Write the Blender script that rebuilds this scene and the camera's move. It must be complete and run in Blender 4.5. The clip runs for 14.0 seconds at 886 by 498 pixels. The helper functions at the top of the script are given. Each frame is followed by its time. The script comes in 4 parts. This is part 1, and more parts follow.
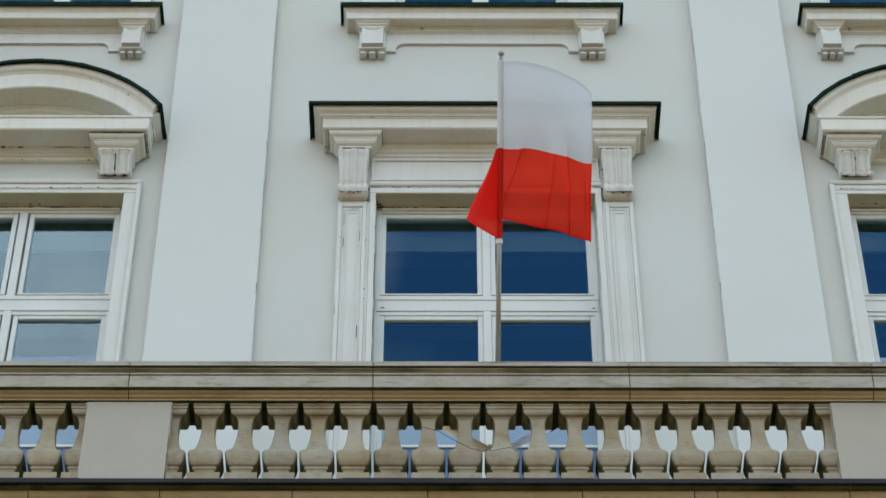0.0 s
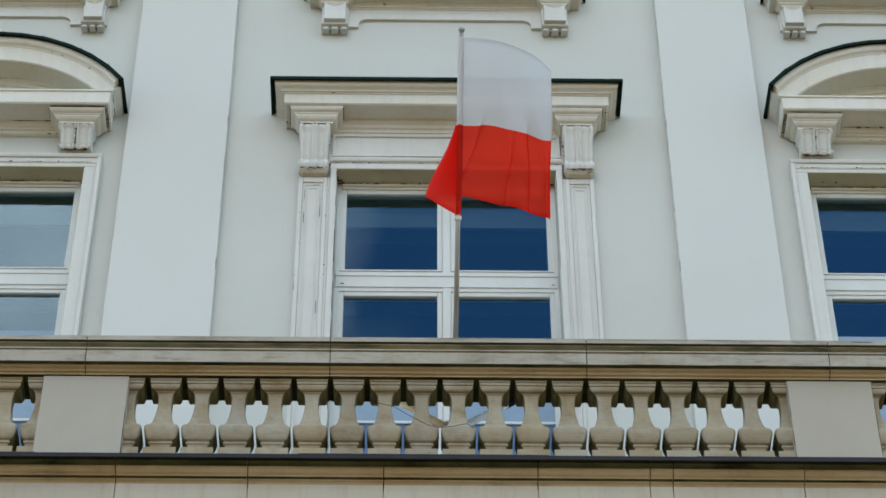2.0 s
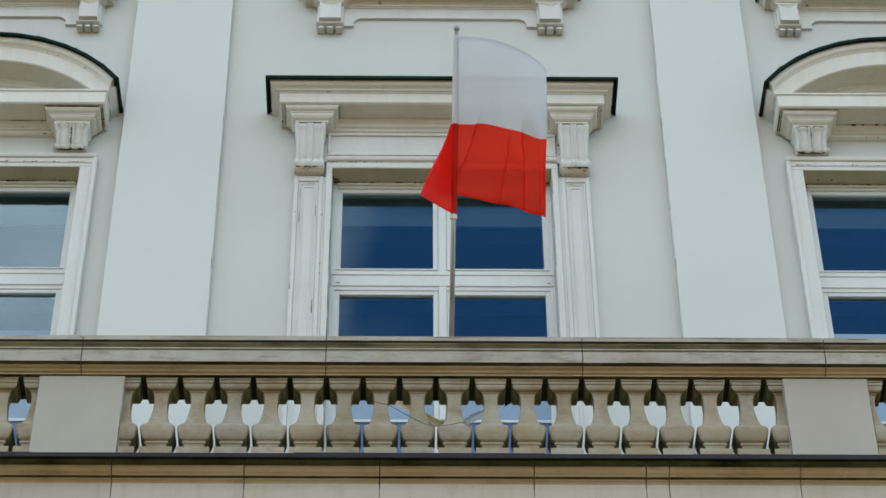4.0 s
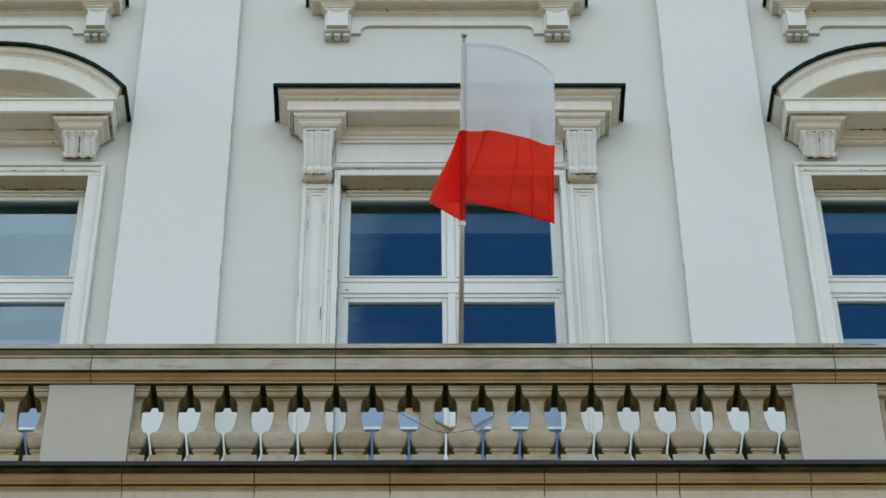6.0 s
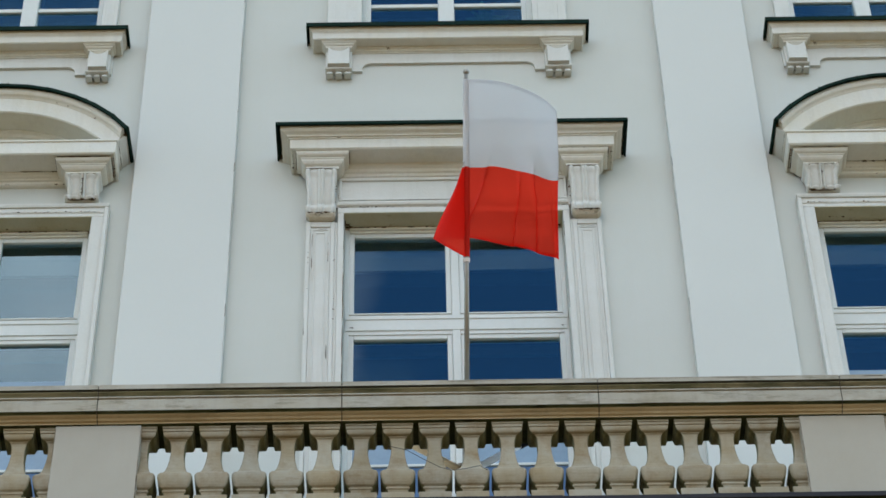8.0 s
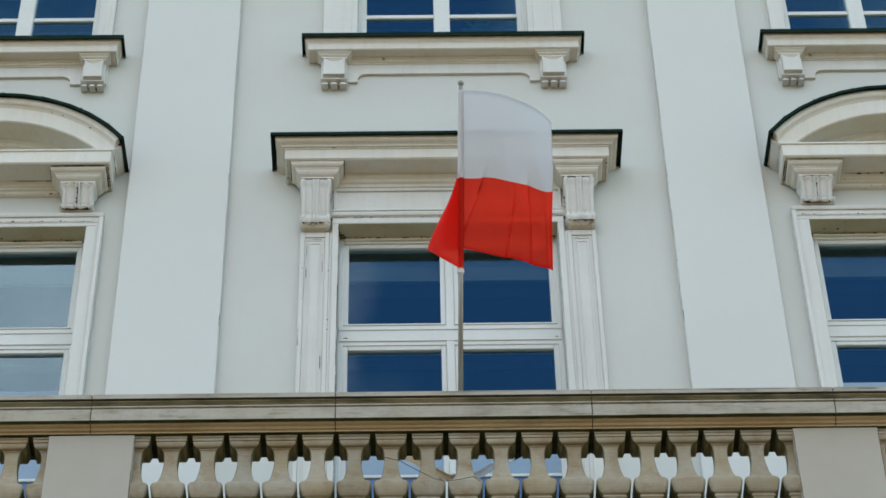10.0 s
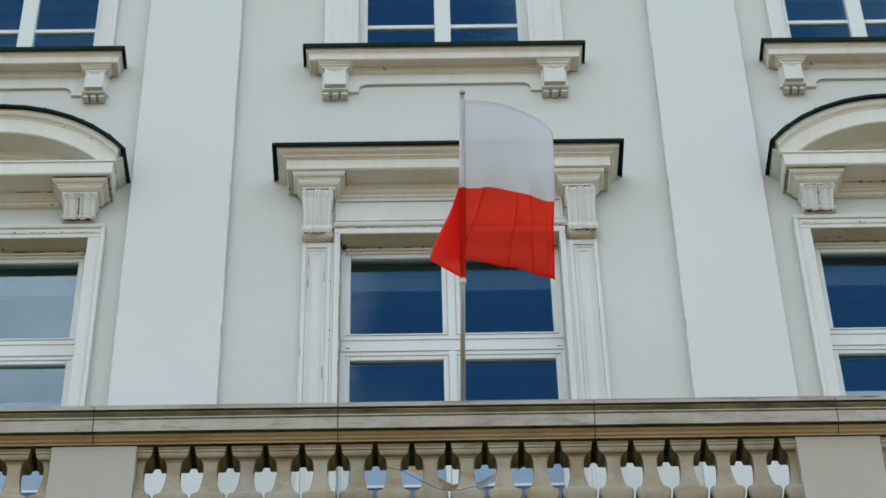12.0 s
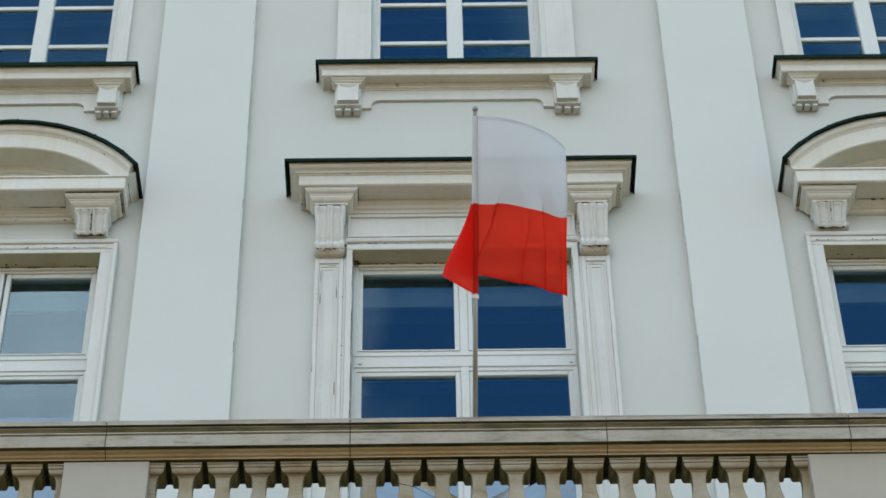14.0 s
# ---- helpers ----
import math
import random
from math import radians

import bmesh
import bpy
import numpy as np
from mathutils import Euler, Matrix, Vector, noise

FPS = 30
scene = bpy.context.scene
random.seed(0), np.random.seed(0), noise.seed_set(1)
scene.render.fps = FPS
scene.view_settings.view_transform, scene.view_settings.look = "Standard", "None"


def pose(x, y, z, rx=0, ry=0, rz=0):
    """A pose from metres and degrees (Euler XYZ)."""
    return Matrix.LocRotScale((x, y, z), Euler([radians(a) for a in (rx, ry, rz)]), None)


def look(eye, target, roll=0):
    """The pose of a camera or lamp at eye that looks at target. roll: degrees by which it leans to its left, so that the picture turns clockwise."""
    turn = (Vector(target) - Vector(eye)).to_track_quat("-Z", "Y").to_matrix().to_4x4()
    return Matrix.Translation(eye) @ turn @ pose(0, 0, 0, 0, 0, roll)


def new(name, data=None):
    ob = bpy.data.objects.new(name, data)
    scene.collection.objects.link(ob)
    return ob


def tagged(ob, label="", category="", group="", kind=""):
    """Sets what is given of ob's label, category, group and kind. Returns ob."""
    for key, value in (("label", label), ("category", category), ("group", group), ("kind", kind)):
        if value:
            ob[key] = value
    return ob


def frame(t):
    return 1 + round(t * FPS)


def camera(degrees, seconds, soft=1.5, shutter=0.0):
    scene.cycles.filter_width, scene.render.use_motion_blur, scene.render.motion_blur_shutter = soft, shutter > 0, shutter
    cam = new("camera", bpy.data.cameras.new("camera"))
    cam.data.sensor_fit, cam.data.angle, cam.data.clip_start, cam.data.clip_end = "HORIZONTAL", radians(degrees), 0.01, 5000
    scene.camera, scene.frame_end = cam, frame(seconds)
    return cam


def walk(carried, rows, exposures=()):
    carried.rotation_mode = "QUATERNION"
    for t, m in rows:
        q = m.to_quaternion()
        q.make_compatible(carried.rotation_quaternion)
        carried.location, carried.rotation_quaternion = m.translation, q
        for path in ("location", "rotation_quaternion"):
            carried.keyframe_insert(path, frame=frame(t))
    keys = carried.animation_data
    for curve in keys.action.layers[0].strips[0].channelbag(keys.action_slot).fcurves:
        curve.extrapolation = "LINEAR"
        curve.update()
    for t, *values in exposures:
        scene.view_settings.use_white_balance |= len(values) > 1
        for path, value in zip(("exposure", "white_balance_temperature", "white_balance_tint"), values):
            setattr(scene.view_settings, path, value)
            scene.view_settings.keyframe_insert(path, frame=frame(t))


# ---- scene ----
EYE = (-0.235, -11.31, 1.6)

cam = camera(19.345, 14.0, soft=1.58)
# seconds, sideways sway in metres, yaw, pitch, roll in degrees, from one standpoint on the street
TURNS = [
    (0.0, -0.070, -0.153, 46.518, -0.043), (0.5, -0.049, -0.490, 46.369, -0.174), (1.0, -0.027, -0.662, 46.108, -0.073),
    (1.5, -0.013, -0.563, 45.949, 0.123), (2.0, 0.022, -0.960, 45.995, -0.253), (2.5, 0.029, -1.176, 45.983, -0.327),
    (3.0, 0.036, -1.240, 45.957, -0.491), (3.2, 0.036, -1.186, 45.968, -0.513), (5.3, 0.031, -0.876, 45.961, -0.475),
    (5.5, 0.031, -0.863, 45.981, -0.568), (6.0, 0.022, -0.822, 46.121, -0.634), (6.5, 0.022, -0.944, 46.338, -0.789),
    (7.0, 0.017, -0.973, 46.459, -0.918), (7.5, 0.004, -0.890, 46.772, -1.040), (8.0, -0.004, -0.841, 46.929, -1.391),
    (8.2, -0.004, -0.770, 47.065, -1.460), (10.3, 0.011, -1.070, 47.212, -1.154), (10.5, 0.011, -1.267, 47.283, -1.104),
    (11.0, 0.009, -1.438, 47.369, -1.134), (11.5, 0.006, -1.158, 47.330, -1.240), (12.0, 0.003, -0.943, 47.383, -1.437),
    (12.5, -0.015, -0.906, 47.331, -1.408), (13.0, -0.011, -0.617, 47.338, -1.114), (13.5, -0.012, -0.606, 47.569, -1.115),
    (14.0, -0.014, -0.639, 47.744, -1.067),
]
walk(cam, [(t, pose(EYE[0] + sway, EYE[1], EYE[2], 90 + pitch, 0, yaw) @ pose(0, 0, 0, 0, 0, roll)) for t, sway, yaw, pitch, roll in TURNS],
     exposures=[(0.0, 1.40, 5985, -4)])

# ---- sky and sun ----
world = bpy.data.worlds.new("sky")
scene.world = world
world.use_nodes = True
wt = world.node_tree
wt.nodes.clear()
w_out = wt.nodes.new("ShaderNodeOutputWorld")
w_bg = wt.nodes.new("ShaderNodeBackground")
w_sky = wt.nodes.new("ShaderNodeTexSky")
w_sky.sky_type = "NISHITA"
w_sky.sun_disc = False
w_sky.sun_elevation = radians(55)
w_sky.sun_rotation = radians(25)
w_sky.altitude = 1200
w_sky.dust_density = 0.3
w_sky.ozone_density = 6.5
w_co = wt.nodes.new("ShaderNodeTexCoord")
w_map = wt.nodes.new("ShaderNodeMapping")
w_map.inputs["Location"].default_value = (-0.84, -10.0, -2.01)
w_map.inputs["Scale"].default_value = (1.0, 1.0, 1.6)
w_noise = wt.nodes.new("ShaderNodeTexNoise")
w_noise.inputs["Scale"].default_value = 2.2
w_noise.inputs["Detail"].default_value = 7.0
w_noise.inputs["Roughness"].default_value = 0.55
w_ramp = wt.nodes.new("ShaderNodeValToRGB")
w_ramp.color_ramp.elements[0].position = 0.36
w_ramp.color_ramp.elements[1].position = 0.60
w_mix = wt.nodes.new("ShaderNodeMix")
w_mix.data_type = "RGBA"
w_mix.inputs["B"].default_value = (6.0, 6.1, 6.2, 1)
w_bg.inputs["Strength"].default_value = 0.12
wt.links.new(w_co.outputs["Generated"], w_map.inputs["Vector"])
wt.links.new(w_map.outputs["Vector"], w_noise.inputs["Vector"])
wt.links.new(w_noise.outputs["Fac"], w_ramp.inputs["Fac"])
# a thin cloud bank over the street, opposite the facade, towards the west
w_sep = wt.nodes.new("ShaderNodeSeparateXYZ")
wt.links.new(w_co.outputs["Generated"], w_sep.inputs["Vector"])
# its bounds fit the directions that the left panes mirror towards the camera
w_side, w_high, w_wisp, w_far = (wt.nodes.new("ShaderNodeMapRange") for _ in range(4))
for node, src, lo, hi in ((w_side, w_sep.outputs["X"], 0.012, -0.06), (w_high, w_sep.outputs["Z"], 0.775, 0.735), (w_far, w_sep.outputs["X"], -0.36, -0.24)):
    node.inputs["From Min"].default_value, node.inputs["From Max"].default_value = lo, hi
    wt.links.new(src, node.inputs["Value"])
w_fine = wt.nodes.new("ShaderNodeTexNoise")
w_fine.inputs["Scale"].default_value = 22.0
w_fine.inputs["Detail"].default_value = 6.0
wt.links.new(w_co.outputs["Generated"], w_fine.inputs["Vector"])
w_wisp.inputs["From Min"].default_value, w_wisp.inputs["From Max"].default_value = 0.25, 0.75
wt.links.new(w_fine.outputs["Fac"], w_wisp.inputs["Value"])
w_side.inputs["To Max"].default_value = 1.52


def sky_math(kind, a, b):
    m = wt.nodes.new("ShaderNodeMath")
    m.operation = kind
    for k, value in enumerate((a, b)):
        if isinstance(value, float):
            m.inputs[k].default_value = value
        else:
            wt.links.new(value, m.inputs[k])
    return m.outputs["Value"]


w_prod = sky_math("ADD", sky_math("MULTIPLY", w_wisp.outputs["Result"], 0.62), w_side.outputs["Result"])
w_prod = sky_math("MAXIMUM", sky_math("MULTIPLY", sky_math("SUBTRACT", w_prod, 0.90), 0.80), 0.0)
w_prod = sky_math("MULTIPLY", w_prod, sky_math("MULTIPLY", w_far.outputs["Result"], w_high.outputs["Result"]))
wt.links.new(w_ramp.outputs["Color"], w_mix.inputs["Factor"])
w_bank = wt.nodes.new("ShaderNodeMix")
w_bank.data_type = "RGBA"
# reddened so that the blue-tinted glass mirrors it grey
w_bank.inputs["B"].default_value = (11.8, 8.6, 8.4, 1)
wt.links.new(w_prod, w_bank.inputs["Factor"])
wt.links.new(w_mix.outputs["Result"], w_bank.inputs["A"])
wt.links.new(w_sky.outputs["Color"], w_mix.inputs["A"])
wt.links.new(w_bank.outputs["Result"], w_bg.inputs["Color"])
wt.links.new(w_bg.outputs["Background"], w_out.inputs["Surface"])

sun_data = bpy.data.lights.new("sun", "SUN")
sun_data.energy = 2.0
sun_data.angle = radians(0.5)
sun_data.color = (1.0, 0.93, 0.82)
sun = new("sun", sun_data)
sun.matrix_world = look((math.sin(radians(25)) * 40, math.cos(radians(25)) * 40, 40 * math.tan(radians(55))), (0, 0, 0))


# ---- materials ----
def nodes_of(name):
    mat = bpy.data.materials.new(name)
    mat.use_nodes = True
    return mat, mat.node_tree, mat.node_tree.nodes["Principled BSDF"]


def noise_node(nt, scale, detail=4.0, rough=0.6, stretch=(1, 1, 1), vary=False):
    co = nt.nodes.new("ShaderNodeTexCoord")
    mp = nt.nodes.new("ShaderNodeMapping")
    mp.inputs["Scale"].default_value = stretch
    tex = nt.nodes.new("ShaderNodeTexNoise")
    tex.inputs["Scale"].default_value = scale
    tex.inputs["Detail"].default_value = detail
    tex.inputs["Roughness"].default_value = rough
    nt.links.new(co.outputs["Object"], mp.inputs["Vector"])
    if vary:
        info, far, shift = (nt.nodes.new(k) for k in ("ShaderNodeObjectInfo", "ShaderNodeVectorMath", "ShaderNodeVectorMath"))
        far.operation = "SCALE"
        far.inputs[0].default_value = (31.0, 17.0, 43.0)
        nt.links.new(info.outputs["Random"], far.inputs["Scale"])
        nt.links.new(mp.outputs["Vector"], shift.inputs[0])
        nt.links.new(far.outputs["Vector"], shift.inputs[1])
        nt.links.new(shift.outputs["Vector"], tex.inputs["Vector"])
    else:
        nt.links.new(mp.outputs["Vector"], tex.inputs["Vector"])
    return tex.outputs["Fac"]


def ramp_node(nt, fac, lo, hi):
    rp = nt.nodes.new("ShaderNodeMapRange")
    rp.inputs["From Min"].default_value, rp.inputs["From Max"].default_value = lo, hi
    nt.links.new(fac, rp.inputs["Value"])
    return rp.outputs["Result"]


def mix_node(nt, fac, a, b, blend="MIX"):
    mx = nt.nodes.new("ShaderNodeMix")
    mx.data_type, mx.blend_type = "RGBA", blend
    for value, key in ((fac, "Factor"), (a, "A"), (b, "B")):
        if isinstance(value, (int, float)):
            mx.inputs[key].default_value = value
        elif isinstance(value, tuple):
            mx.inputs[key].default_value = (*value, 1)
        else:
            nt.links.new(value, mx.inputs[key])
    return mx.outputs["Result"]


def surface(name, colour, second, dirt=None, rough=0.85, grain=60.0, broad=1.2, bump=0.15, streak=0.0, dirt_lo=0.62, dirt_hi=0.8, metal=0.0, per_object=0.0, dirt_scale=4.2, dirt_stretch=(1, 1, 1), spec=0.2, contrast=0.16, fleck=0.0):
    """Painted, plastered or stone surface: broad tint, fine grain, stains with ragged outlines and relief."""
    mat, nt, bsdf = nodes_of(name)
    col = mix_node(nt, ramp_node(nt, noise_node(nt, broad, 5, vary=per_object > 0), 0.35, 0.68), colour, second)
    fine = noise_node(nt, grain, 3)
    col = mix_node(nt, contrast, col, mix_node(nt, fine, (0.25, 0.25, 0.25), (0.75, 0.75, 0.75)), "OVERLAY")
    if streak:
        run = noise_node(nt, 5.0, 5, 0.65, (3.0, 3.0, 0.22), per_object > 0)
        col = mix_node(nt, mult_node(nt, ramp_node(nt, run, 0.5, 0.75), streak), col, dirt)
    if dirt:
        spot = ramp_node(nt, noise_node(nt, dirt_scale, 9, 0.72, dirt_stretch, per_object > 0), dirt_lo, dirt_hi)
        col = mix_node(nt, spot, col, dirt)
    if fleck:
        small = ramp_node(nt, noise_node(nt, 11.0, 8, 0.75, (0.4, 1.0, 2.0), True), 0.545, 0.66)
        col = mix_node(nt, mult_node(nt, small, fleck), col, dirt)
    if per_object:
        info = nt.nodes.new("ShaderNodeObjectInfo")
        hsv = nt.nodes.new("ShaderNodeHueSaturation")
        mr = nt.nodes.new("ShaderNodeMapRange")
        mr.inputs["To Min"].default_value, mr.inputs["To Max"].default_value = 1 - per_object, 1 + per_object
        nt.links.new(info.outputs["Random"], mr.inputs["Value"])
        nt.links.new(mr.outputs["Result"], hsv.inputs["Value"])
        nt.links.new(col, hsv.inputs["Color"])
        col = hsv.outputs["Color"]
    nt.links.new(col, bsdf.inputs["Base Color"])
    bsdf.inputs["Roughness"].default_value = rough
    bsdf.inputs["Metallic"].default_value = metal
    bsdf.inputs["Specular IOR Level"].default_value = spec
    bp = nt.nodes.new("ShaderNodeBump")
    bp.inputs["Strength"].default_value = bump
    bp.inputs["Distance"].default_value = 0.01
    nt.links.new(noise_node(nt, grain * 0.6, 6, 0.65), bp.inputs["Height"])
    nt.links.new(bp.outputs["Normal"], bsdf.inputs["Normal"])
    return mat


def mult_node(nt, fac, k):
    m = nt.nodes.new("ShaderNodeMath")
    m.operation = "MULTIPLY"
    nt.links.new(fac, m.inputs[0])
    m.inputs[1].default_value = k
    return m.outputs["Value"]


PLASTER = surface("wall_plaster", (0.53, 0.543, 0.50), (0.553, 0.567, 0.53), (0.46, 0.445, 0.38), grain=90, bump=0.07, streak=0.08, dirt_lo=0.66, dirt_hi=0.95, dirt_scale=1.6, contrast=0.06)
PILASTER = surface("pilaster_plaster", (0.575, 0.59, 0.560), (0.595, 0.61, 0.580), grain=90, broad=0.6, bump=0.05, contrast=0.05)
TRIM = surface("trim_paint", (0.62, 0.625, 0.59), (0.585, 0.585, 0.54), (0.26, 0.205, 0.135), grain=70, broad=3.0, bump=0.2, streak=0.12, dirt_lo=0.70, dirt_hi=0.86)
WORN = surface("worn_trim_paint", (0.655, 0.652, 0.60), (0.625, 0.605, 0.515), (0.10, 0.066, 0.036), grain=70, broad=3.0, bump=0.25, streak=0.1, dirt_lo=0.66, dirt_hi=0.74, dirt_scale=13.0, dirt_stretch=(0.8, 1, 1))
DRIPS = surface("drip_stained_paint", (0.50, 0.49, 0.44), (0.42, 0.38, 0.30), (0.045, 0.035, 0.022), grain=60, broad=6.0, bump=0.2, dirt_lo=0.50, dirt_hi=0.60, dirt_scale=26.0)
RUST = surface("rust_stained_paint", (0.45, 0.36, 0.25), (0.55, 0.50, 0.42), (0.075, 0.04, 0.02), grain=60, broad=5.0, bump=0.2, dirt_lo=0.48, dirt_hi=0.62, dirt_scale=8.0)
SOOT_SHADE = surface("soot_moss_and_shade", (0.035, 0.026, 0.014), (0.11, 0.07, 0.032), grain=60, broad=30.0, bump=0.2)
# yellowed paint with the warm shade under lintels and arches mixed into its tone
SOFFIT = surface("yellowed_shaded_paint", (0.505, 0.485, 0.355), (0.45, 0.41, 0.265), (0.22, 0.15, 0.075), grain=60, broad=4.0, bump=0.2, dirt_lo=0.58, dirt_hi=0.76, dirt_scale=6.0)
FOOT = surface("brown_stained_paint", (0.60, 0.57, 0.49), (0.50, 0.45, 0.33), (0.09, 0.07, 0.04), grain=60, broad=9.0, bump=0.2, dirt_lo=0.56, dirt_hi=0.68, dirt_scale=15.0)
LEAF = surface("leaf_green", (0.13, 0.30, 0.09), (0.18, 0.38, 0.13), rough=0.5, grain=30, broad=8.0, bump=0.05)
CLAY = surface("clay_pot", (0.30, 0.13, 0.07), (0.35, 0.17, 0.10), grain=40, broad=5.0, bump=0.1)
FRAME = surface("window_paint", (0.63, 0.65, 0.625), (0.60, 0.62, 0.59), (0.35, 0.33, 0.27), rough=0.55, grain=40, broad=4.0, bump=0.08, streak=0.06, dirt_lo=0.74, dirt_hi=0.95, spec=0.25)
STONE = surface("sandstone", (0.296, 0.246, 0.155), (0.362, 0.337, 0.27), (0.19, 0.125, 0.055), grain=120, broad=3.4, bump=0.16, streak=0.25, dirt_lo=0.50, dirt_hi=0.80, per_object=0.1, contrast=0.1, fleck=0.35)
PALE_STONE = surface("pale_sandstone", (0.354, 0.322, 0.25), (0.401, 0.382, 0.332), (0.15, 0.13, 0.085), grain=120, broad=2.4, bump=0.1, streak=0.2, dirt_lo=0.48, dirt_hi=0.80, per_object=0.05, dirt_stretch=(0.6, 1, 1.6), dirt_scale=3.0, contrast=0.08, fleck=0.65)
ASHLAR = surface("ashlar_stone", (0.460, 0.415, 0.325), (0.499, 0.465, 0.39), (0.24, 0.18, 0.11), grain=110, broad=1.5, bump=0.12, streak=0.3, contrast=0.08, dirt_lo=0.68, dirt_hi=0.92, per_object=0.06)
PEDESTAL = surface("smooth_sandstone", (0.367, 0.34, 0.28), (0.396, 0.372, 0.318), (0.27, 0.225, 0.16), grain=120, broad=1.6, bump=0.06, streak=0.06, dirt_lo=0.66, dirt_hi=0.95, per_object=0.04, dirt_scale=2.0, contrast=0.06)
# olive moss tone, darkened to hold the shade in the gaps between balusters
MOSS_SHADE = surface("mossy_shaded_sandstone", (0.19, 0.185, 0.095), (0.28, 0.255, 0.155), (0.06, 0.07, 0.034), grain=90, broad=9.0, bump=0.4, dirt_lo=0.48, dirt_hi=0.66, dirt_scale=9.0)
# grimy stone, darkened further to paint the shade of grooves and undersides
GRIME_SHADE = surface("grimy_shaded_sandstone", (0.040, 0.048, 0.020), (0.088, 0.095, 0.046), (0.011, 0.015, 0.007), grain=90, broad=4.0, bump=0.35, streak=0.1, dirt_lo=0.5, dirt_hi=0.66, dirt_scale=6.0, dirt_stretch=(0.5, 1.3, 2.2))
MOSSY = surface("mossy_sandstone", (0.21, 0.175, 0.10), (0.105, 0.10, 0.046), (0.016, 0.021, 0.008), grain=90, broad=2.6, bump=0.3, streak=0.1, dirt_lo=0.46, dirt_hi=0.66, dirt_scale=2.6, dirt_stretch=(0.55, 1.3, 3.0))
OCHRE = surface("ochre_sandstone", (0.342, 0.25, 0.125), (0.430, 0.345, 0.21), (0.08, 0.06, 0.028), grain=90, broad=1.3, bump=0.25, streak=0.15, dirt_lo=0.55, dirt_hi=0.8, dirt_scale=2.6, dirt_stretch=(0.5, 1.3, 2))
MORTAR = surface("dark_mortar", (0.05, 0.045, 0.035), (0.07, 0.06, 0.05), grain=60, bump=0.2)
GREEN_METAL = surface("green_sheet_metal", (0.006, 0.017, 0.013), (0.011, 0.025, 0.019), (0.09, 0.12, 0.11), dirt_scale=16.0, dirt_lo=0.70, dirt_hi=0.80, rough=0.85, grain=30, broad=5, bump=0.1, spec=0.05)
GREY_METAL = surface("grey_sheet_metal", (0.018, 0.018, 0.023), (0.026, 0.026, 0.032), rough=0.7, grain=30, broad=4, bump=0.1)
STEEL = surface("pole_steel", (0.30, 0.29, 0.26), (0.36, 0.35, 0.32), (0.16, 0.14, 0.11), rough=0.38, grain=40, broad=4, bump=0.05, metal=0.6, spec=0.5)
WHITE_STEEL = surface("white_tube_paint", (0.78, 0.76, 0.74), (0.72, 0.66, 0.60), (0.30, 0.24, 0.18), rough=0.5, grain=30, broad=6, bump=0.05)
CABLE = surface("cable_rubber", (0.05, 0.05, 0.05), (0.07, 0.065, 0.06), rough=0.6, grain=50, bump=0.0)
# unseen street, its saturated brown set to bounce warm light onto the soffits
PAVING = surface("street_paving", (0.128, 0.083, 0.036), (0.15, 0.098, 0.044), (0.07, 0.048, 0.026), grain=20, broad=0.4, bump=0.3)
# unseen floor, its tan set to throw warm light up under the lintels
BALCONY_PAVING = surface("balcony_paving", (0.27, 0.215, 0.125), (0.31, 0.255, 0.16), (0.16, 0.125, 0.08), grain=40, broad=1.0, bump=0.2)
# near-black colour paints the rooms as unlit behind the glass
INSIDE = surface("darkened_room_plaster", (0.022, 0.025, 0.03), (0.028, 0.031, 0.036), grain=30, broad=0.5, bump=0.0)


def glass_material():
    mat = bpy.data.materials.new("window_glass")
    mat.use_nodes = True
    nt = mat.node_tree
    nt.nodes.clear()
    out = nt.nodes.new("ShaderNodeOutputMaterial")
    mix = nt.nodes.new("ShaderNodeMixShader")
    clear = nt.nodes.new("ShaderNodeBsdfTransparent")
    clear.inputs["Color"].default_value = (0.84, 0.90, 0.91, 1)
    gloss = nt.nodes.new("ShaderNodeBsdfGlossy")
    gloss.inputs["Roughness"].default_value = 0.0
    # blue of the deep sky put into the reflection; the glass itself is untinted
    gloss.inputs["Color"].default_value = (0.50, 0.82, 1.0, 1)
    fres = nt.nodes.new("ShaderNodeFresnel")
    fres.inputs["IOR"].default_value = 2.12
    bp = nt.nodes.new("ShaderNodeBump")
    bp.inputs["Strength"].default_value = 0.02
    bp.inputs["Distance"].default_value = 0.02
    nt.links.new(noise_node(nt, 1.3, 1), bp.inputs["Height"])
    nt.links.new(bp.outputs["Normal"], gloss.inputs["Normal"])
    nt.links.new(fres.outputs["Fac"], mix.inputs["Fac"])
    nt.links.new(clear.outputs["BSDF"], mix.inputs[1])
    nt.links.new(gloss.outputs["BSDF"], mix.inputs[2])
    nt.links.new(mix.outputs["Shader"], out.inputs["Surface"])
    return mat


